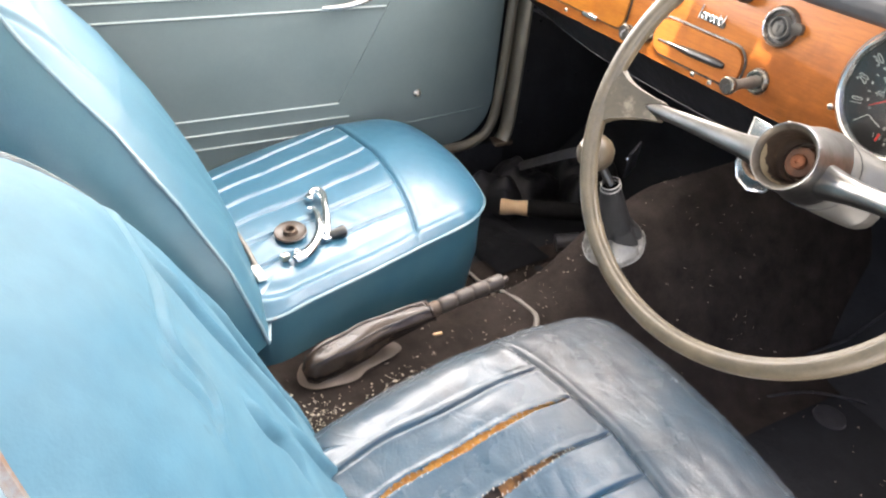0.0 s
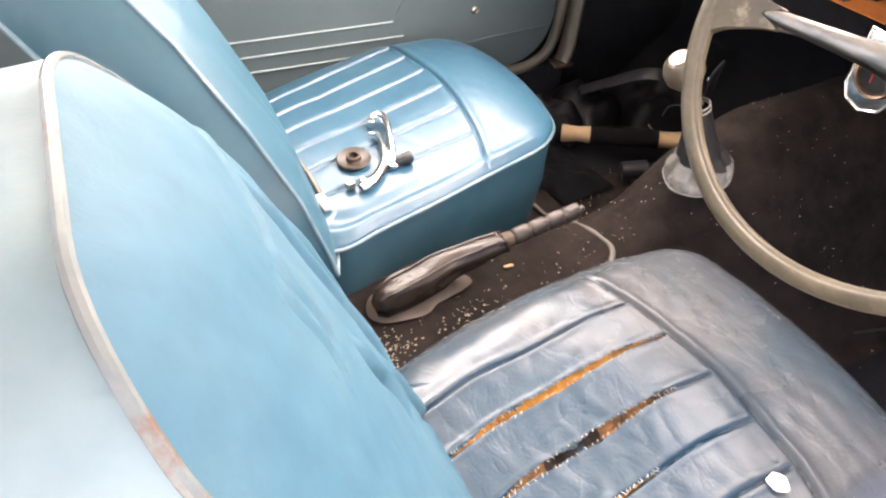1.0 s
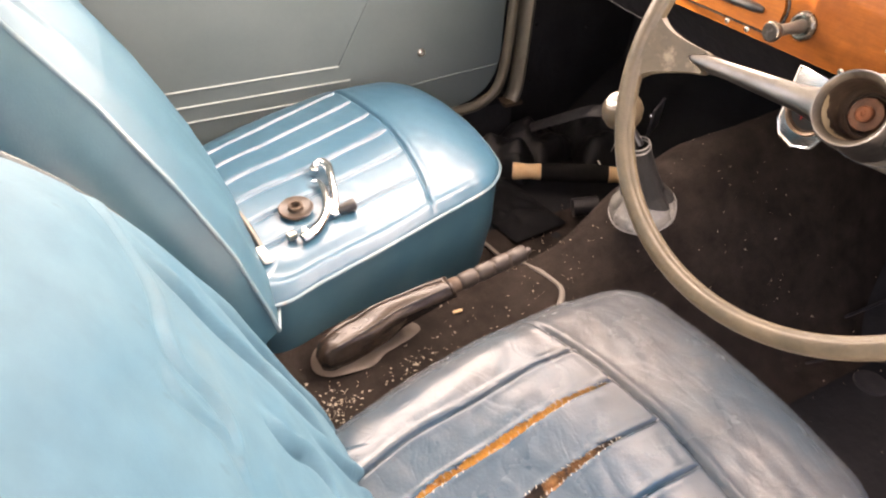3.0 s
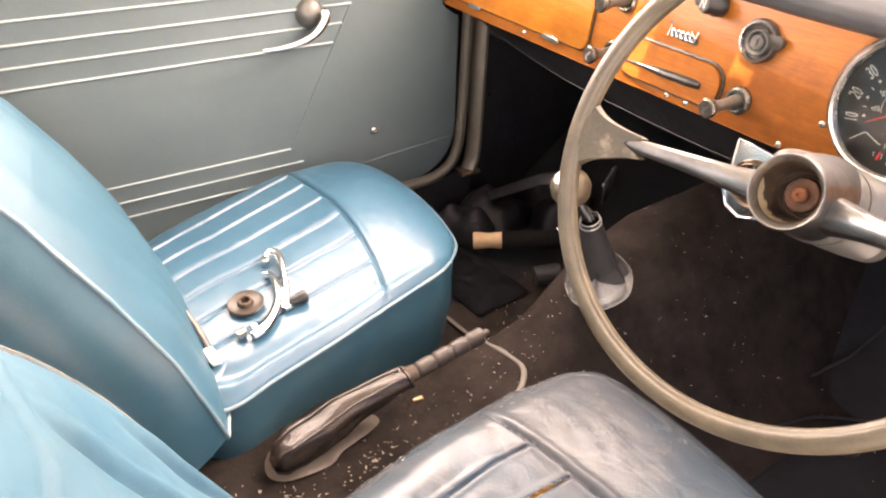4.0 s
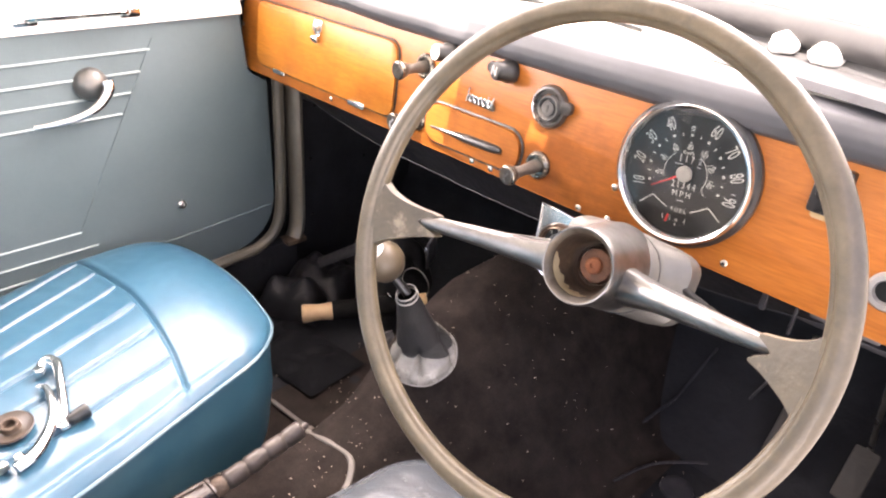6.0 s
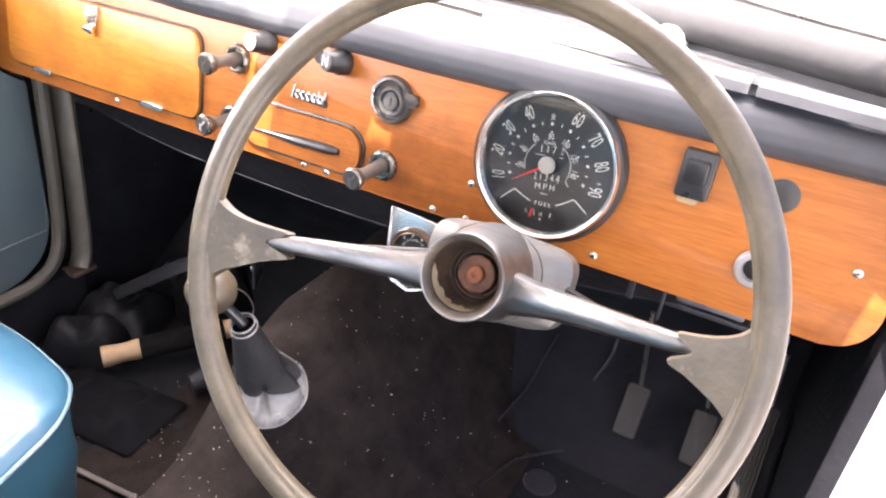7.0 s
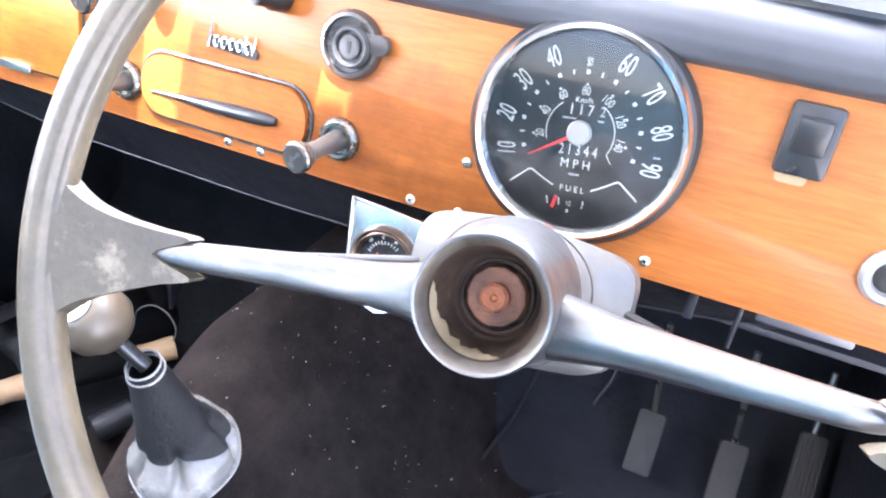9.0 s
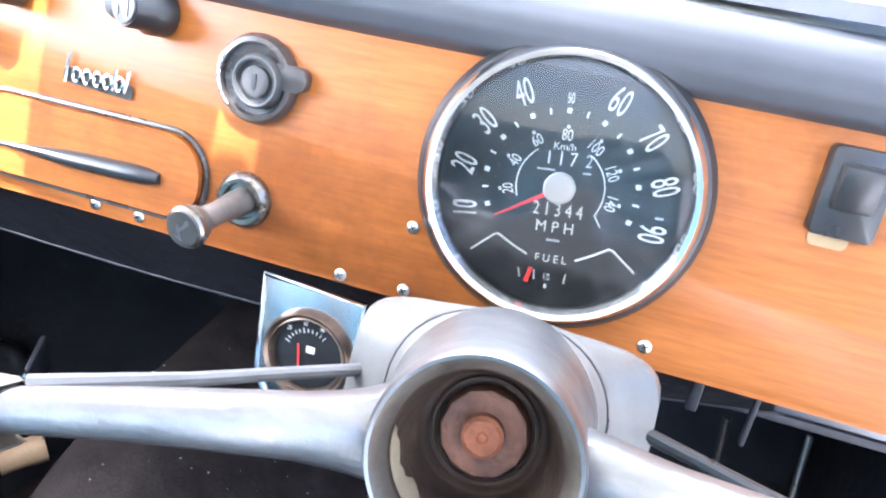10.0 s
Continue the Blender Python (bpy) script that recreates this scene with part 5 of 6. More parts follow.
WEB = [(0.199, 0.040), (0.1925, 0.0285), (0.184, 0.0200), (0.172, 0.0145), (0.158, 0.0112), (0.143, 0.0080), (0.157, 0.0),
       (0.141, -0.0095), (0.155, -0.0135), (0.168, -0.0180), (0.182, -0.0240), (0.1915, -0.0325), (0.199, -0.044)]


def gusset(side):
    """The forked plastic web that joins the rim to a spoke."""
    a = radians(SPIN_L) + math.pi if side < 0 else radians(SPIN_R)
    along, across = WX * math.cos(a) + WU * math.sin(a), WU * math.cos(a) - WX * math.sin(a)
    if side < 0:
        across = -across
    m = Matrix((along, across, along.cross(across))).transposed().to_4x4()
    m.translation = WC - along.cross(across) * 0.0055
    squeeze = 1.0 if side < 0 else 0.84
    loop = smooth_path([(0.188 - (0.188 - x * 0.943) * squeeze, y, 0) for x, y in WEB], 4)
    b = slab([(p.x, p.y) for p in loop], 0.011, m, 0.0)
    for v in b.verts:
        r = (v.co - WC).dot(along)
        v.co -= WN * (0.60 * max(0.0, 0.183 - r))
    return b


def spoke(side):
    base = 180 + SPIN_L if side < 0 else SPIN_R
    rows = []
    b = bmesh.new()
    for i in range(22):
        t = i / 21
        r = lerp([(0, 0.0335 if side < 0 else 0.0250), (1, 0.158 if side < 0 else 0.160)], t)
        half = lerp([(0, 0.0225 if side < 0 else 0.0185), (0.06, 0.0175 if side < 0 else 0.0170), (0.13, 0.0150), (0.24, 0.0125), (0.6, 0.0092), (0.9, 0.0068), (0.97, 0.004), (1, 0.0012)], t)
        thick = lerp([(0, 0.012), (0.6, 0.0085), (0.95, 0.005), (1, 0.002)], t)
        back = lerp([(0, 0.052), (0.25, 0.040), (0.6, 0.018), (0.85, -0.002 if side < 0 else 0.007), (1, -0.0075 if side < 0 else 0.006)], t)
        c = wheel_at(r, base, back + DISH) - WU * ((0.0065 if side < 0 else 0.0080) * (1 - t) ** 1.3)
        d = (wheel_at(r, base + 90) - WC).normalized() * (1 if side > 0 else -1)
        ring_ = []
        for px, pz in ((1.0, -0.55), (1.0, 0.20), (0.88, 0.70), (0.62, 0.96), (0.15, 1.02), (-0.28, 0.94), (-0.50, 0.74), (-0.62, 0.38), (-0.74, -0.15), (-0.86, -0.70), (-0.6, -1.0), (0.7, -1.0)):
            ring_.append(b.verts.new(c + d * half * px + WN * thick * pz))
        rows.append(ring_)
    for p, q in zip(rows, rows[1:]):
        for k in range(12):
            j = (k + 1) % 12
            b.faces.new((p[k], p[j], q[j], q[k]))
    b.faces.new(rows[-1])
    return b


for s in (-1, 1):
    part("rim_web", gusset(s), WEB_STAIN, wheel, "flared plastic web between rim and spoke")
    part("spoke", spoke(s), ALLOY, wheel, "brushed alloy spoke")
HC = WC - WX * 0.0055 - WN * DISH  # the hub stands a little off the rim's centre
hub_m = frame_to(HC, WN)
hub = part("hub", lathe([(0.0303, -0.0217), (0.0314, -0.0214), (0.0325, -0.0245), (0.0330, -0.040), (0.0344, -0.056), (0.0366, -0.068), (0.0388, -0.079), (0.0394, -0.095)], hub_m, 64, caps=False), ALLOY, wheel, "grey alloy hub with its centre cap missing")
part("hub_lip", lathe([(0.0262, -0.0285), (0.0272, -0.0262), (0.0290, -0.0232), (0.0303, -0.0217)], hub_m, 64, caps=False), LIP_WORN, hub, "worn brownish inner lip of the hub")
part("hub_bore", lathe([(0.0263, -0.0284), (0.0258, -0.0300), (0.0252, -0.0330), (0.0240, -0.0420), (0.0226, -0.0500), (0.0216, -0.0560), (0.0206, -0.0572)], hub_m, 48, caps=False), BORE_WALL, hub, "brown stained bore of the hub with a pale lit side")
# cream crescent laid over the stained lower-left bore wall where light falls
crescent = bmesh.new()
rows = []
for i in range(25):
    a = radians(172 + 130 * i / 24)
    ragged = 0.5 + 0.5 * noise.noise(Vector((i * 0.9, 1.3, 0)))
    wide = math.sin(math.pi * i / 24) ** 0.5
    row = []
    for v in (0.0, 0.33, 0.66, 1.0):
        dp = 0.0290 + (0.005 + 0.015 * ragged) * wide * v
        r = lerp([(0.0290, 0.0259), (0.033, 0.0250), (0.042, 0.0238), (0.05, 0.0224), (0.055, 0.0214)], dp) - 0.0006 * (1 - v)
        row.append(crescent.verts.new(hub_m @ Vector((r * math.cos(a), r * math.sin(a), -dp))))
    rows.append(row)
for p, q in zip(rows, rows[1:]):
    for k in range(3):
        crescent.faces.new((p[k], p[k + 1], q[k + 1], q[k]))
bmesh.ops.solidify(crescent, geom=crescent.faces[:], thickness=0.0005)
part("paint_crust", crescent, BORE_LIT, hub, "ragged cream crescent for the stain and light on the bore wall")
part("bore_ring", lathe([(0.0207, -0.0571), (0.0200, -0.0585), (0.0196, -0.0630), (0.0186, -0.0634), (0.0182, -0.0605), (0.0172, -0.0600), (0.0168, -0.0660), (0, -0.0660)], hub_m, 48, caps=False), RUST_DARK, hub, "dark greasy splined recess")
part("hub_nut", lathe([(0.0158, -0.0660), (0.0156, -0.0600), (0.0146, -0.0566), (0.0124, -0.0560), (0.0112, -0.0564), (0.0078, -0.0564)], hub_m, 12), NUT_RUST, hub, "rusty hexagonal hub nut")
part("nut_washer", lathe([(0.0170, -0.0655), (0.0170, -0.0625), (0.0160, -0.0618)], hub_m, 36, caps=False), DULL_CHROME, hub)
part("shaft_end", lathe([(0.0074, -0.060), (0.0071, -0.0520), (0.0056, -0.0508), (0.0020, -0.0506), (0.0014, -0.0518), (0, -0.0520)], hub_m, 24), RUST_ORANGE, hub, "orange rusty steering shaft end")

# column cowl
cowl = thing("column_cowl", WC - WN * 0.12, "grey painted metal steering column cowl", "column cowl")


def cowl_ring(back, w, top, low, e):
    out = []
    for k in range(40):
        a = 2 * math.pi * k / 40
        px = math.copysign(abs(math.cos(a)) ** e, math.cos(a))
        pz = math.copysign(abs(math.sin(a)) ** e, math.sin(a))
        out.append(HC - WN * back + WX * (w * px) + WU * ((top if pz > 0 else low) * pz))
    return out


def cowl_bm():
    b = bmesh.new()
    rows = [[b.verts.new(p) for p in cowl_ring(*r)] for r in ((0.074, 0.0330, 0.0330, 0.0330, 1.0), (0.078, 0.0385, 0.0360, 0.0385, 1.0), (0.092, 0.0430, 0.0375, 0.0400, 0.9), (0.097, 0.0460, 0.0375, 0.0400, 0.8), (0.109, 0.0630, 0.0345, 0.0400, 0.50), (0.122, 0.0655, 0.0330, 0.0400, 0.42), (0.130, 0.0645, 0.0315, 0.0390, 0.42))]
    for p, q in zip(rows, rows[1:]):
        for k in range(40):
            j = (k + 1) % 40
            b.faces.new((p[k], p[j], q[j], q[k]))
    b.faces.new(rows[0][::-1])
    b.faces.new(rows[-1])
    return b


part("cowl_shell", cowl_bm(), COWL_PAINT, cowl)
part("cowl_joint", tube(cowl_ring(0.092, 0.0431, 0.0376, 0.0401, 0.9), 0.0006, 6, closed=True), BLACK_PLASTIC, cowl, "dark joint line between the two cowl halves")
part("column_tube", lathe([(0.021, -0.14), (0.021, -0.62)], hub_m, 24), FLOOR_BLACK, cowl, "black steering column tube")
part("indicator_stalk", tube([(0.216, 0.782, 0.5415), (0.2035, 0.7765, 0.542), (0.178, 0.757, 0.543), (0.153, 0.736, 0.5445), (0.108, 0.704, 0.546)], [0.0028, 0.0028, 0.0028, 0.0030, 0.0042], 10), RUBBER, cowl, "thin dark indicator stalk")
part("lighting_stalk", tube([(0.312, 0.790, 0.545), (0.355, 0.783, 0.539), (0.392, 0.777, 0.534)], [0.0032, 0.0032, 0.0040], 10), BLACK_PLASTIC, cowl, "thin dark lighting stalk")

# ---- gear lever ----
gear = thing("gear_lever", (0.010, 0.795, 0.30), "gear lever with a round brown knob and black leather gaiter", "gear lever")


def gaiter(u, v):
    a = 2 * math.pi * u
    r = lerp([(0, 0.0455), (0.06, 0.0455), (0.15, 0.0425), (0.24, 0.0345), (0.31, 0.0275), (0.5, 0.0225), (0.8, 0.0160), (1, 0.0125)], v)
    r *= 1 + 0.07 * math.sin(3 * a + 0.6) * (1 - v) * sstep(0.02, 0.2, v) + 0.012 * math.sin(7 * a + 6 * v) * (1 - v)
    for fold, deep in ((5.25, 0.30), (4.25, 0.24), (0.3, 0.14), (3.4, 0.12)):
        r *= 1 - deep * math.exp(-((a - fold - 0.8 * v) / 0.13) ** 2) * (1 - sstep(0.2, 0.42, v)) * sstep(0.0, 0.16, v)
    base, tip = Vector((0.024, 0.773, 0.302)), Vector((0.008, 0.753, 0.399))
    c = base.lerp(tip, v)
    up = Vector((0.0, -0.42, 0.907))
    ex = Vector((1, 0, 0))
    ey = up.cross(ex).normalized()
    flat = lerp([(0, 0.95), (1, 1)], v)
    return c + ex * r * math.cos(a) + ey * (r * flat * math.sin(a))


def hem(u):
    """Where the black sleeve ends over the paler skirt: lower on the far side."""
    a = 2 * math.pi * u
    return 0.30 - 0.10 * math.cos(a - 0.4) - 0.03 * math.sin(3 * a)


def gaiter_piece(v0, v1, n):
    def fn(u, v):
        lo = hem(u) if v0 is None else v0
        hi = hem(u) + 0.012 if v1 is None else v1
        p = gaiter(u, lo + (hi - lo) * v)
        if v0 is None:
            axis = Vector((0.024, 0.773, 0.302)).lerp(Vector((0.008, 0.753, 0.399)), lo + (hi - lo) * v)
            p = p + (p - axis).normalized() * 0.0016 * (1 - v)
        return p
    return sheet(fn, 96, n, closed_u=True)


part("gaiter", gaiter_piece(None, 1.0, 26), GAITER, gear, "black leather gaiter", smooth=60)
part("gaiter_skirt", gaiter_piece(0.0, None, 16), GAITER_GREY, gear, "pale grey stiff skirt of the gaiter", smooth=60)
part("gaiter_ring", tube([gaiter(i / 48, 0.0) - Vector((0, 0, 0.001)) for i in range(48)], 0.0009, 8, closed=True), TERMINAL, gear, "pale worn lip of the skirt")
part("gaiter_tie", tube([gaiter(i / 24, 0.93) for i in range(24)], 0.0012, 6, closed=True), TERMINAL, gear, "pale tie round the gaiter neck")
part("gaiter_tie", tube([gaiter(i / 24, 0.985) for i in range(24)], 0.0010, 6, closed=True), TERMINAL, gear)
part("lever", tube([(0.006, 0.758, 0.392), (-0.010, 0.750, 0.412), (-0.018, 0.746, 0.425)], 0.0058, 12), BLACK_PLASTIC, gear)
KC = Vector((-0.024, 0.744, 0.430))
part("knob", lathe([(0, -0.026), (0.010, -0.0245), (0.0195, -0.0175), (0.0252, -0.007), (0.0258, 0.003), (0.0225, 0.013), (0.0165, 0.0195), (0.0135, 0.0212), (0, 0.0212)], frame_to(KC, (-0.10, -0.58, 0.81)), 36), KNOB_BROWN, gear, "round brown knob")
km = frame_to(KC, (-0.10, -0.58, 0.81)) @ Matrix.Translation((0, 0, 0.0212))
disc_ = part("knob_disc", lathe([(0.0132, -0.001), (0.0130, 0.0005), (0.0124, 0.0009), (0, 0.0012)], km, 36), BLACK_PLASTIC, gear, "black and white gear pattern disc")
for r in (0.0118, 0.0102):
    part("disc_ring", tube([km @ Vector((r * math.cos(radians(a)), r * math.sin(radians(a)), 0.0011)) for a in range(0, 360, 10)], 0.0005, 5, closed=True), IVORY, disc_, "white ring line")
petal = slab(rounded(0.0019, 0.0040, 0.0008, 3), 0.0004, km @ Matrix.Translation((0, 0.0075, 0.0012)) @ Matrix.Rotation(0.5, 4, "Z"))
first = part("scallop", petal, IVORY, disc_, "white scallop mark")
for i in range(1, 14):
    again(first, disc_, km @ Matrix.Rotation(2 * math.pi * i / 14, 4, "Z") @ km.inverted())

# ---- handbrake ----
brake = thing("handbrake", (0.01, 0.40, 0.19), "black leather booted handbrake lever with a ribbed brown grip", "handbrake")


def boot(u, v):
    a = 2 * math.pi * u
    spine = [(0, Vector((0.013, 0.312, 0.206))), (0.12, Vector((0.012, 0.328, 0.216))), (0.35, Vector((0.008, 0.365, 0.224))), (0.6, Vector((0.003, 0.415, 0.238))), (0.85, Vector((0.002, 0.468, 0.246))), (1, Vector((0.002, 0.492, 0.249)))]
    c = Vector([lerp([(t, p[i]) for t, p in spine], v) for i in range(3)])
    w = lerp([(0, 0.010), (0.06, 0.022), (0.2, 0.027), (0.5, 0.025), (0.62, 0.021), (0.95, 0.0185), (1, 0.0165)], v)
    h = lerp([(0, 0.012), (0.06, 0.020), (0.2, 0.024), (0.5, 0.020), (0.62, 0.017), (0.95, 0.015), (1, 0.0135)], v)
    low = lerp([(0, 0.9), (0.5, 1.3), (0.7, 1.0), (1, 1.0)], v)
    s = math.sin(a)
    e = 1 + 0.10 * noise.noise(Vector((math.cos(a) * 2, s * 2, v * 6))) + 0.05 * math.sin(5 * a + 9 * v)
    cx_, sx2 = math.copysign(abs(math.cos(a)) ** 0.6, math.cos(a)), math.copysign(abs(s) ** 0.75, s)
    return c + Vector((w * 0.82 * cx_ * e, -0.25 * h * sx2, 0.84 * h * sx2 * e * (1 if s > 0 else low)))


part("boot", sheet(boot, 44, 44, closed_u=True), BOOT, brake, "black wrinkled leather boot", smooth=60)
for u_seam in (0.165, 0.30):
    part("boot_seam", tube([Vector(boot(u_seam, v / 24)) + Vector((0, 0, 0.0008)) for v in range(2, 24)], 0.0017, 6), BOOT, brake)
part("boot_collar", tube([boot(i / 24, 0.985) for i in range(24)], 0.0022, 6, closed=True), BOOT, brake)


def boot_flange():
    rim_ = [(0.010, 0.303), (0.027, 0.311), (0.036, 0.335), (0.035, 0.372), (0.026, 0.392), (0.017, 0.422), (0.006, 0.449), (-0.014, 0.442), (-0.024, 0.40), (-0.028, 0.36), (-0.024, 0.33), (-0.012, 0.312)]
    loop = smooth_path([(x, y, 0) for x, y in rim_], 4, closed=True)
    mid = Vector((0.010, 0.365, 0))
    k = len(loop)

    def fn(u, v):
        p = loop[int(round(u * k)) % k]
        q = mid.lerp(p, 0.55 + 0.45 * v)
        q.z = tunnel_height(q.x, q.y) + 0.004 + 0.018 * (1 - v) ** 2 + 0.003 * noise.noise(Vector((q.x * 50, q.y * 50, 0))) * v
        return q
    b = sheet(fn, k, 6, closed_u=True)
    bmesh.ops.solidify(b, geom=b.faces[:], thickness=0.0016)
    return b


part("boot_flange", boot_flange(), BOOT_EDGE, brake, "loose leather flange of the boot", smooth=60)
g0, g1 = Vector((0.002, 0.488, 0.2485)), Vector((0.000, 0.604, 0.2665))
prof_g, rad_g = [], []
for i in range(60):
    t = i / 59
    prof_g.append(g0.lerp(g1, t))
    r = 0.0075 if t < 0.14 else 0.0102 - 0.0019 * max(0, math.cos(2 * math.pi * (t - 0.14) / 0.215)) ** 6
    rad_g.append(r if t < 0.965 else 0.0102 * math.sqrt(max(0.05, 1 - ((t - 0.965) / 0.04) ** 2)))
part("grip", tube(prof_g, rad_g, 16, flat=1.15), GRIP, brake, "ribbed brown-grey plastic grip")
part("release_button", lathe([(0.0045, 0), (0.0045, 0.006), (0.003, 0.0075), (0, 0.0078)], frame_to(g1, g1 - g0), 16), GRIP, brake)
part("lever_collar", lathe([(0.0098, 0), (0.0105, 0.003), (0.0105, 0.010), (0.0095, 0.013)], frame_to(g0 + (g1 - g0) * 0.02, g1 - g0), 20), RUST_DARK, brake, "rusty lever collar")

# ---- strap over the tunnel ----
strap = tube(smooth_path([(-0.25, 0.698, 0.091), (-0.185, 0.703, 0.093), (-0.135, 0.702, 0.103), (-0.095, 0.676, 0.152), (-0.055, 0.648, 0.192), (-0.022, 0.645, 0.207), (0.002, 0.650, 0.209), (0.026, 0.652, 0.209), (0.046, 0.640, 0.207), (0.062, 0.615, 0.202), (0.072, 0.575, 0.198)], 8), 0.0042, 8, flat=0.6)
tagged(obj("trim_strip", strap, STRAP), "grey rubber trim strip lying loose over the tunnel carpet", "trim strip")

# ---- pedals ----
def pedal(name, label, x, y, z, w, h, rod_top, ribs=0):
    t = thing(name, (x, y, z), label, "pedal", group="pedals")
    m = frame_to((x, y, z), (0, -0.80, 0.60))
    pad = part("pad", slab(rounded(w, h, 0.005, 4), 0.009, m @ Matrix.Translation((0, 0, -0.004)), 0.002), PEDAL, t, "grey worn rubber pad")
    for i in range(ribs):
        part("rib", box((0.0022, h * 0.9, 0.002), m=m @ Matrix.Translation((-w / 2 + w * (i + 0.7) / (ribs + 0.4), 0, 0.0058)), bevel=0.0006), PEDAL, pad)
    part("arm", tube(smooth_path([Vector((x, y + 0.30 * h, z + 0.36 * h)), Vector((x - 0.001, y + 0.30 * h + 0.006, z + 0.48 * h)), Vector(rod_top) + Vector((0, 0.02, 0))], 6), 0.0038, 10), DULL_CHROME, t, "bare steel pedal arm")
    return t


pedal("clutch_pedal", "grey rubber clutch pedal on a steel arm", 0.369, 1.150, 0.182, 0.032, 0.076, (0.355, 1.16, 0.33))
pedal("brake_pedal", "grey rubber brake pedal on a steel arm", 0.464, 1.150, 0.180, 0.032, 0.076, (0.450, 1.16, 0.33))
pedal("accelerator_pedal", "tall ribbed rubber accelerator pedal", 0.533, 1.125, 0.20, 0.028, 0.150, (0.530, 1.17, 0.33), 6)

# floor fittings on the driver's side
plug = thing("floor_grommet", (0.287, 1.04, FLOOR), "round black rubber grommet in the floor", "grommet")
part("grommet_ring", lathe([(0.024, 0), (0.023, 0.004), (0.014, 0.006), (0.009, 0.004), (0, 0.004)], Matrix.Translation((0.287, 1.04, FLOOR - 0.001)), 28), BLACK_SHEET, plug)
tagged(obj("brake_pipe", tube(smooth_path([(0.309, 1.25, 0.25), (0.312, 1.225, 0.21), (0.298, 1.205, 0.165), (0.297, 1.185, 0.125), (0.325, 1.135, 0.094), (0.286, 1.106, 0.091), (0.241, 1.05, 0.091), (0.22, 0.977, 0.091)], 6), 0.0022, 8), BLACK_SHEET), "thin black pipe along the driver footwell floor", "pipe")
tagged(obj("carpet_edge", tube([(0.150, 0.90, 0.092), (0.178, 1.02, 0.094), (0.208, 1.16, 0.135), (0.22, 1.24, 0.20)], 0.0024, 8), BLACK_SHEET), "raised bound edge of the tunnel carpet", "carpet edge")

# ---- loose things on the passenger seat ----
def on_seat(x, y, lift=0.0):
    return Vector((x, y, p_cush.local(x, y) + lift))


def winder(name, pts, rads, label):
    base = on_seat(*pts[len(pts) // 2][:2])
    t = thing(name, base, label, "window winder", group="loose winders")
    path = smooth_path([on_seat(x, y, h) for x, y, h in pts], 6)
    k = len(path)
    r = [lerp([(i / (len(rads) - 1), v) for i, v in enumerate(rads)], j / (k - 1)) for j in range(k)]
    part("crank_arm", tube(path, r, 12, flat=0.7), CHROME, t, "chrome curved crank arm")
    return t


wa = winder("window_winder", [(-0.228, 0.402, 0.008), (-0.241, 0.409, 0.010), (-0.241, 0.417, 0.012), (-0.226, 0.421, 0.012), (-0.204, 0.416, 0.012), (-0.168, 0.407, 0.010), (-0.136, 0.397, 0.007)], [0.0042, 0.0055, 0.0058, 0.0058, 0.0056, 0.0052, 0.0048], "loose chrome window winder with a black knob")
part("boss", lathe([(0.0065, -0.004), (0.0065, 0.004), (0.005, 0.0055), (0, 0.0055)], Matrix.Translation(on_seat(-0.230, 0.402, 0.008)), 20), CHROME, wa)
part("knob_plate", box((0.014, 0.010, 0.005), m=Matrix.Translation(on_seat(-0.134, 0.394, 0.007)) @ Matrix.Rotation(0.25, 4, "Z"), bevel=0.0012), CHROME, wa)
k0 = on_seat(-0.135, 0.399, 0.009)
part("knob", lathe([(0.0042, 0.0), (0.0055, 0.002), (0.0068, 0.010), (0.0085, 0.021), (0.0080, 0.0235), (0, 0.024)], frame_to(k0, (-0.05, 0.60, 0.04)), 22), BLACK_PLASTIC, wa, "tapered black plastic knob")
wb = winder("window_winder", [(-0.208, 0.393, 0.006), (-0.200, 0.399, 0.007), (-0.180, 0.398, 0.008), (-0.150, 0.390, 0.008), (-0.127, 0.376, 0.008), (-0.110, 0.358, 0.008), (-0.104, 0.340, 0.007)], [0.0038, 0.0045, 0.0050, 0.0058, 0.0068, 0.0078, 0.0070], "loose chrome window winder without its knob")
part("boss", lathe([(0.0050, 0.003), (0.0050, 0.006), (0.0035, 0.007), (0, 0.0068)], Matrix.Translation(on_seat(-0.112, 0.346, 0.007)), 20), CHROME, wb)
part("splined_socket", box((0.010, 0.012, 0.009), m=Matrix.Translation(on_seat(-0.114, 0.330, 0.006)) @ Matrix.Rotation(0.3, 4, "Z"), bevel=0.002), DULL_CHROME, wb)

esc = thing("escutcheon_disc", on_seat(-0.164, 0.353), "brown plastic escutcheon disc with a rusty rim, lying loose", "escutcheon")
em = frame_to(on_seat(-0.164, 0.353, 0.0005), (0.10, -0.08, 1))
part("disc", lathe([(0.0225, 0.0050), (0.0228, 0.0060), (0.0215, 0.0072), (0.0165, 0.0050), (0.0105, 0.0048), (0.0095, 0.0060)], em, 40, caps=False), DISC, esc, "dark brown dished disc")
part("underside", lathe([(0.0225, 0.0050), (0.018, 0.0005), (0, 0.0005)], em, 36, caps=False), FOAM, esc, "rust-coloured underside")
part("collar", lathe([(0.0100, 0.0045), (0.0094, 0.0105), (0.0082, 0.0115), (0.0062, 0.0110), (0.0058, 0.004), (0, 0.004)], em, 28), RUST_DARK, esc, "dark raised collar")

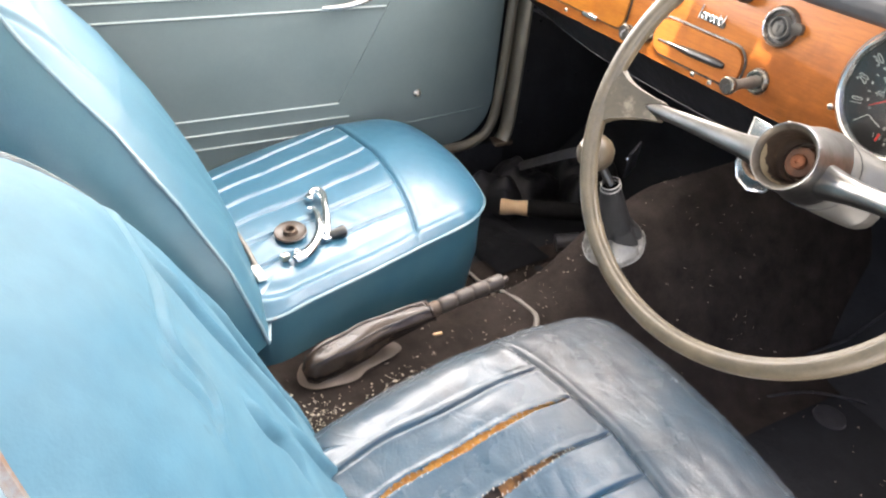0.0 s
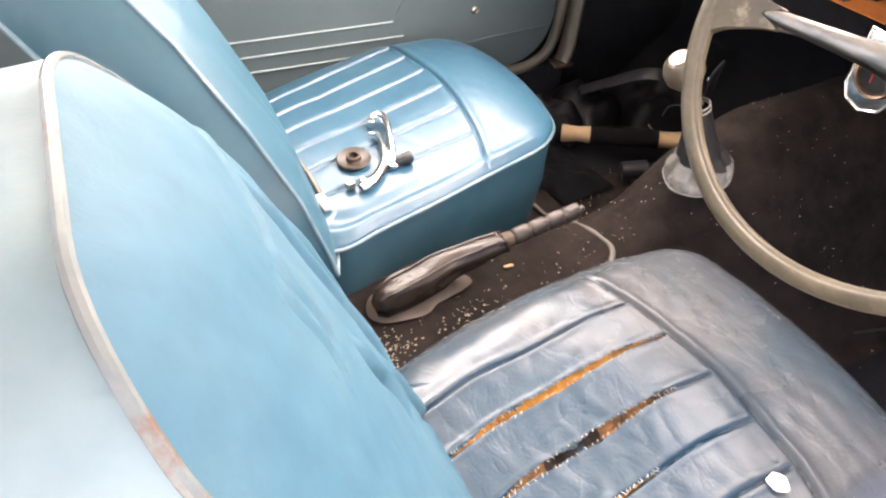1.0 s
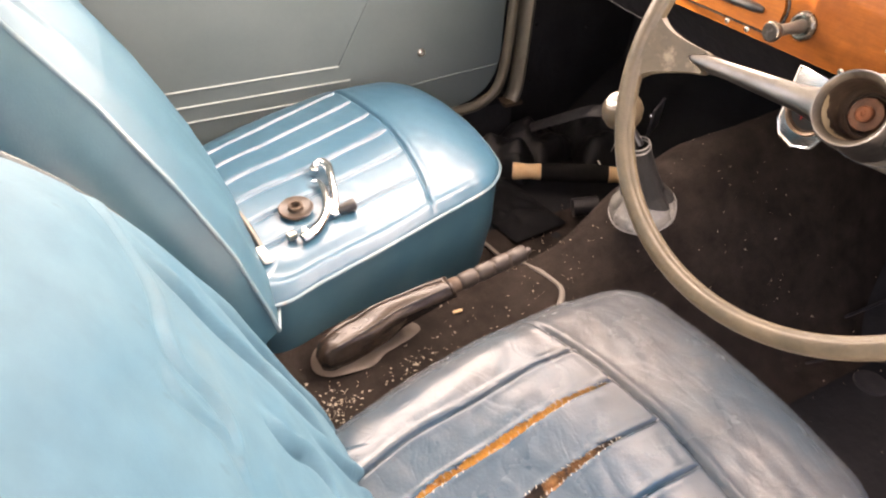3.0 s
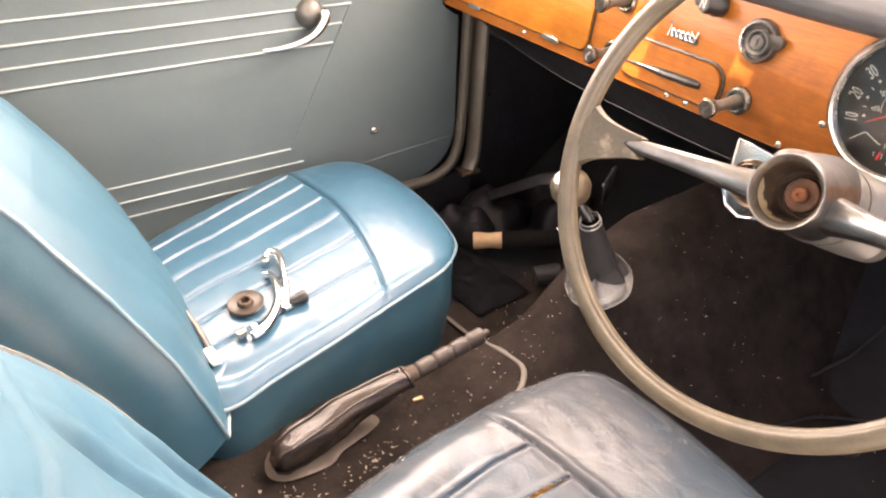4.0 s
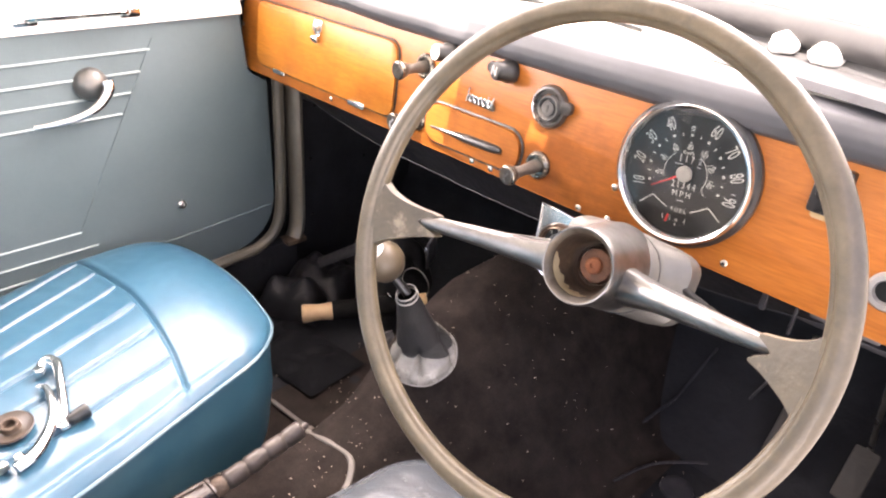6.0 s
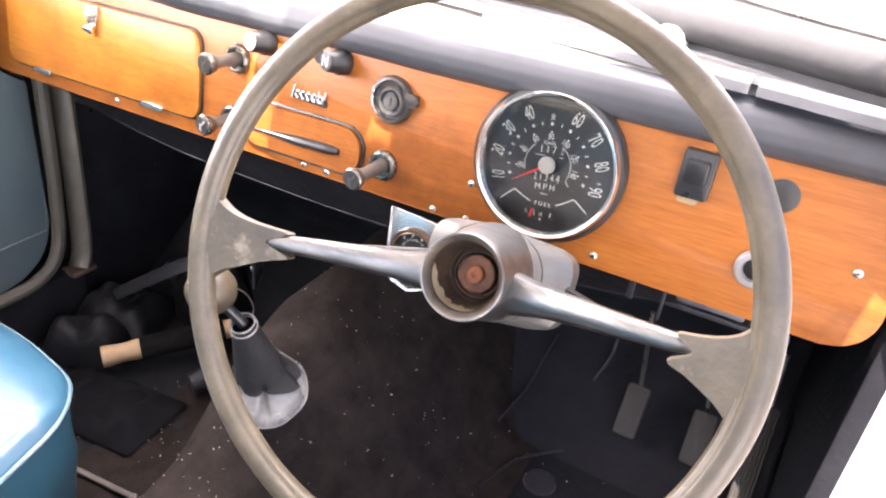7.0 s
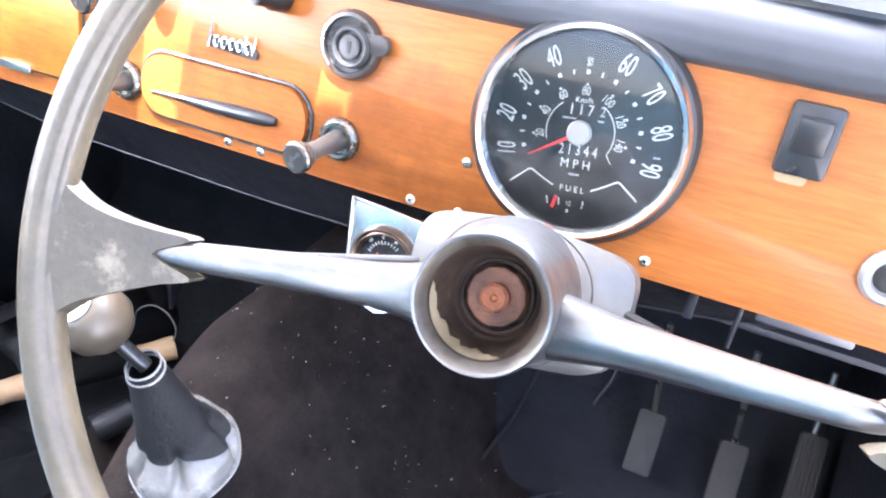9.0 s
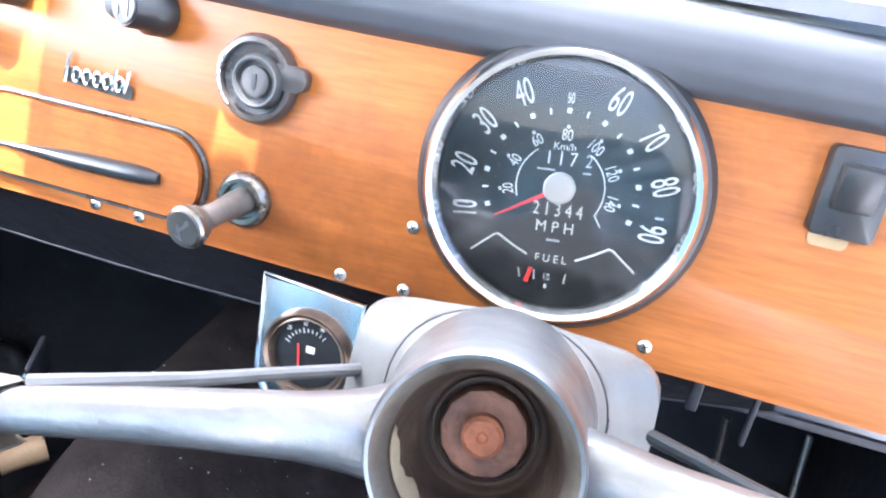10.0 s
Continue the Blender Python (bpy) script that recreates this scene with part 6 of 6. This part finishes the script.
clip = thing("seat_catch", on_seat(-0.125, 0.276), "thin metal seat catch with a white plastic tab", "seat catch")
part("rod", tube([on_seat(-0.180, 0.284, 0.012), on_seat(-0.150, 0.288, 0.010), on_seat(-0.112, 0.291, 0.006)], 0.0036, 10), STEM, clip)
part("tab", box((0.032, 0.013, 0.007), m=Matrix.Translation(on_seat(-0.098, 0.290, 0.004)) @ Matrix.Rotation(0.1, 4, "Z"), bevel=0.003), IVORY, clip, "white plastic tab")
clip2 = thing("seat_catch", (-0.40, 0.262, 0.28), "white plastic hinge tab at the far side of the seat", "seat catch")
part("tab", box((0.014, 0.020, 0.010), (-0.400, 0.268, 0.284), 0.003), IVORY, clip2)

# paint spot on the driver cushion
sx_, sy_ = 0.4185, 0.501


def spot(u, v):
    a = 2 * math.pi * u
    r = 0.0088 * v * (1 + 0.05 * math.sin(5 * a) + 0.05 * math.sin(3 * a + 1))
    x, y = sx_ + r * math.cos(a), sy_ + r * math.sin(a)
    return (x, y, d_cush.local(sx_, sy_) + 0.003 + (d_cush.local(x, y) - d_cush.local(sx_, sy_)) * 0.3)


tagged(obj("paper_scrap", sheet(spot, 24, 5, closed_u=True), PAPER), "small round scrap of white paper on the driver cushion", "paper scrap")

# ---- passenger footwell ----
# a folded umbrella, built as a plain wrapped roll
roll = thing("tool_roll", (-0.31, 0.93, 0.11), "black folded umbrella with pale tan wooden ends", "tool roll")
ra, rb = Vector((-0.372, 0.849, 0.120)), Vector((-0.240, 1.034, 0.138))


def on_roll(t):
    return ra.lerp(rb, t)


def roll_piece(t0, t1, prof):
    k = len(prof) - 1
    return tube([on_roll(t0 + (t1 - t0) * i / k) for i in range(k + 1)], prof, 20)


part("tan_end", roll_piece(0.0, 0.25, [0.0165, 0.0168, 0.0155, 0.0145, 0.0150, 0.0160, 0.0162]), TAN, roll, "pale tan turned wooden end")
part("wrapping", roll_piece(0.24, 0.80, [0.0175, 0.0180, 0.0185, 0.0186, 0.0184, 0.0180, 0.0175]), FELT, roll, "black felt wrapping")
part("tan_end", roll_piece(0.79, 1.0, [0.0160, 0.0150, 0.0150, 0.0160, 0.0166]), TAN, roll, "pale tan turned wooden end")


strap_at = rb + Vector((0.0, -0.004, 0.010))
part("wrist_loop", tube(smooth_path([strap_at, strap_at + Vector((0.012, -0.004, 0.028)), strap_at + Vector((0.002, -0.006, 0.050)), strap_at + Vector((-0.022, -0.008, 0.056)), strap_at + Vector((-0.044, -0.012, 0.042)), strap_at + Vector((-0.050, -0.014, 0.020))], 6), 0.0011, 6), TERMINAL, roll, "thin grey cord loop at the handle end")


def crumpled(cx, cy, w, d, h, seed, turn=0.0):
    """A slack crumpled plastic sheet."""
    def fn(u, v):
        x, y = (u - 0.5) * w, (v - 0.5) * d
        e = (1 - (2 * u - 1) ** 4) * (1 - (2 * v - 1) ** 4)
        n1 = noise.noise(Vector((x * 14, y * 14, seed)))
        n2 = abs(noise.noise(Vector((x * 26, y * 26, seed + 9))))
        p = Matrix.Rotation(turn, 4, "Z") @ Vector((x, y, 0))
        return (cx + p.x, cy + p.y, FLOOR + 0.006 + h * e * (0.65 + 0.6 * n1) + 0.02 * n2 * e)
    b = sheet(fn, 34, 34)
    bmesh.ops.solidify(b, geom=b.faces[:], thickness=0.0015)
    return b


for nm, cx, cy, w, d, h, seed, turn, lab in (("plastic_sheet", -0.465, 0.965, 0.15, 0.16, 0.075, 1.3, 0.4, "crumpled black plastic sheet in the footwell"),
                                             ("plastic_sheet", -0.435, 0.872, 0.13, 0.085, 0.070, 2.6, 0.5, "crumpled black plastic sheet in the footwell"),
                                             ("plastic_sheet", -0.42, 1.10, 0.20, 0.14, 0.10, 4.2, -0.3, "black plastic sheet piled against the toe board"),
                                             ("rubber_mat", -0.31, 0.80, 0.20, 0.12, 0.010, 7.7, 0.1, "flat black rubber mat on the footwell floor")):
    tagged(obj(nm, crumpled(cx, cy, w, d, h, seed, turn), FLOOR_BLACK if nm == "rubber_mat" else BLACK_SHEET, 50), lab, nm.replace("_", " "))
strip_path = smooth_path([(-0.492, 0.945, 0.128), (-0.44, 0.950, 0.165), (-0.38, 0.958, 0.208), (-0.325, 0.968, 0.246), (-0.300, 0.985, 0.255), (-0.285, 1.01, 0.250)], 8)
tagged(obj("heater_flap", tube(strip_path, 0.013, 10, flat=0.16, up=(0.3, -0.5, 0.8)), BLACK_SHEET), "black fibreboard heater strip leaning below the dashboard", "flap")
tube_can = thing("short_pipe", (-0.215, 0.90, 0.12), "short dark metal pipe lying beside the tunnel", "pipe")
part("pipe_wall", lathe([(0.017, 0), (0.0175, 0.045), (0.015, 0.045), (0.0145, 0.002)], frame_to((-0.225, 0.885, 0.115), (0.45, 0.9, 0.15)), 24), BLACK_SHEET, tube_can)
lamp_br = thing("switch_bracket", (-0.12, 0.93, 0.33), "small dark bracket with a bright screw beside the gear lever", "bracket")
part("bracket_plate", box((0.004, 0.035, 0.060), m=pose(-0.135, 0.935, 0.330, 20, 8, 25), bevel=0.001), BLACK_SHEET, lamp_br)
part("bracket_screw", lathe([(0.005, 0), (0.0045, 0.003), (0.0025, 0.004), (0, 0.003)], frame_to((-0.132, 0.922, 0.335), (0.9, -0.4, 0.1)), 16), CHROME, lamp_br)
bit = thing("wire_clip", (-0.275, 0.985, 0.16), "tiny bright metal clip among the black sheets", "clip")
part("clip_body", box((0.010, 0.004, 0.010), m=pose(-0.255, 0.955, 0.175, 20, 30, 10), bevel=0.001), CHROME, bit)

# ---- white lumps on the screen ledge ----
def lump(at, r, seed):
    b = bmesh.new()
    bmesh.ops.create_icosphere(b, subdivisions=3, radius=1)
    for v in b.verts:
        p = v.co.copy()
        k = 1 + 0.22 * noise.noise(p * 1.4 + Vector((seed, 0, 0))) + 0.05 * noise.noise(p * 5)
        v.co = Vector((p.x * r * 1.25 * k, p.y * r * k, max(p.z, -0.75) * r * 0.95 * k))
    bmesh.ops.translate(b, vec=at, verts=b.verts)
    return b


for at, r, seed in (((0.276, 0.978, 0.721), 0.0115, 1.0), ((0.320, 0.968, 0.721), 0.0125, 5.0)):
    tagged(obj("tissue_wad", lump(at, r, seed), PAPER, 60), "crumpled white tissue wad on the screen ledge", "tissue")


# ---- grit and crumbs ----
def crumbs(n, seed, pick, size):
    rnd = random.Random(seed)
    verts, faces = [], []
    for _ in range(n):
        c = pick(rnd)
        s = size * rnd.uniform(0.5, 1.6)
        l = rnd.choice((1, 1, 1, 2.4))
        rot = Matrix.Rotation(rnd.uniform(0, 6.28), 3, "Z")
        k = len(verts)
        for p in ((1, 0, 0), (-0.6, 0.8, 0), (-0.6, -0.8, 0), (0, 0, 0.9)):
            q = rot @ Vector((p[0] * s * l, p[1] * s, p[2] * s))
            verts.append((c[0] + q.x, c[1] + q.y, c[2] + q.z))
        faces += [(k, k + 1, k + 3), (k + 1, k + 2, k + 3), (k + 2, k, k + 3), (k, k + 2, k + 1)]
    me = bpy.data.meshes.new("crumbs")
    me.from_pydata(verts, [], faces)
    me.materials.append(CRUMB)
    return new("crumbs", me)


def spread(x, y, sx, sy):
    def pick(r):
        px, py = r.gauss(x, sx), r.gauss(y, sy)
        return px, py, max(tunnel_height(px, py), FLOOR) + 0.001
    return pick


for n, seed, pk, size in ((120, 1, spread(0.071, 0.311, 0.012, 0.012), 0.0009), (7, 7, spread(0.072, 0.303, 0.020, 0.014), 0.0024), (26, 8, spread(0.052, 0.412, 0.010, 0.022), 0.0014), (170, 2, spread(0.05, 0.45, 0.03, 0.13), 0.0009), (60, 3, spread(-0.03, 0.64, 0.05, 0.05), 0.0009), (60, 4, spread(-0.24, 0.80, 0.05, 0.04), 0.0011), (120, 5, spread(0.09, 0.88, 0.08, 0.12), 0.0008), (40, 6, spread(0.33, 1.05, 0.08, 0.06), 0.0011)):
    tagged(crumbs(n, seed, pk, size), "pale crumbs and grit scattered on the carpet", "crumbs", kind="stuff")

splinter = thing("wood_splinter", (-0.005, 0.510, tunnel_height(-0.005, 0.510)), "short pale wood splinter lying on the tunnel carpet", "splinter")
part("chip", box((0.0045, 0.0135, 0.0030), m=Matrix.Translation((-0.005, 0.510, tunnel_height(-0.005, 0.510) + 0.0022)) @ Matrix.Rotation(-0.06, 4, "Z"), bevel=0.0008), TAN, splinter)
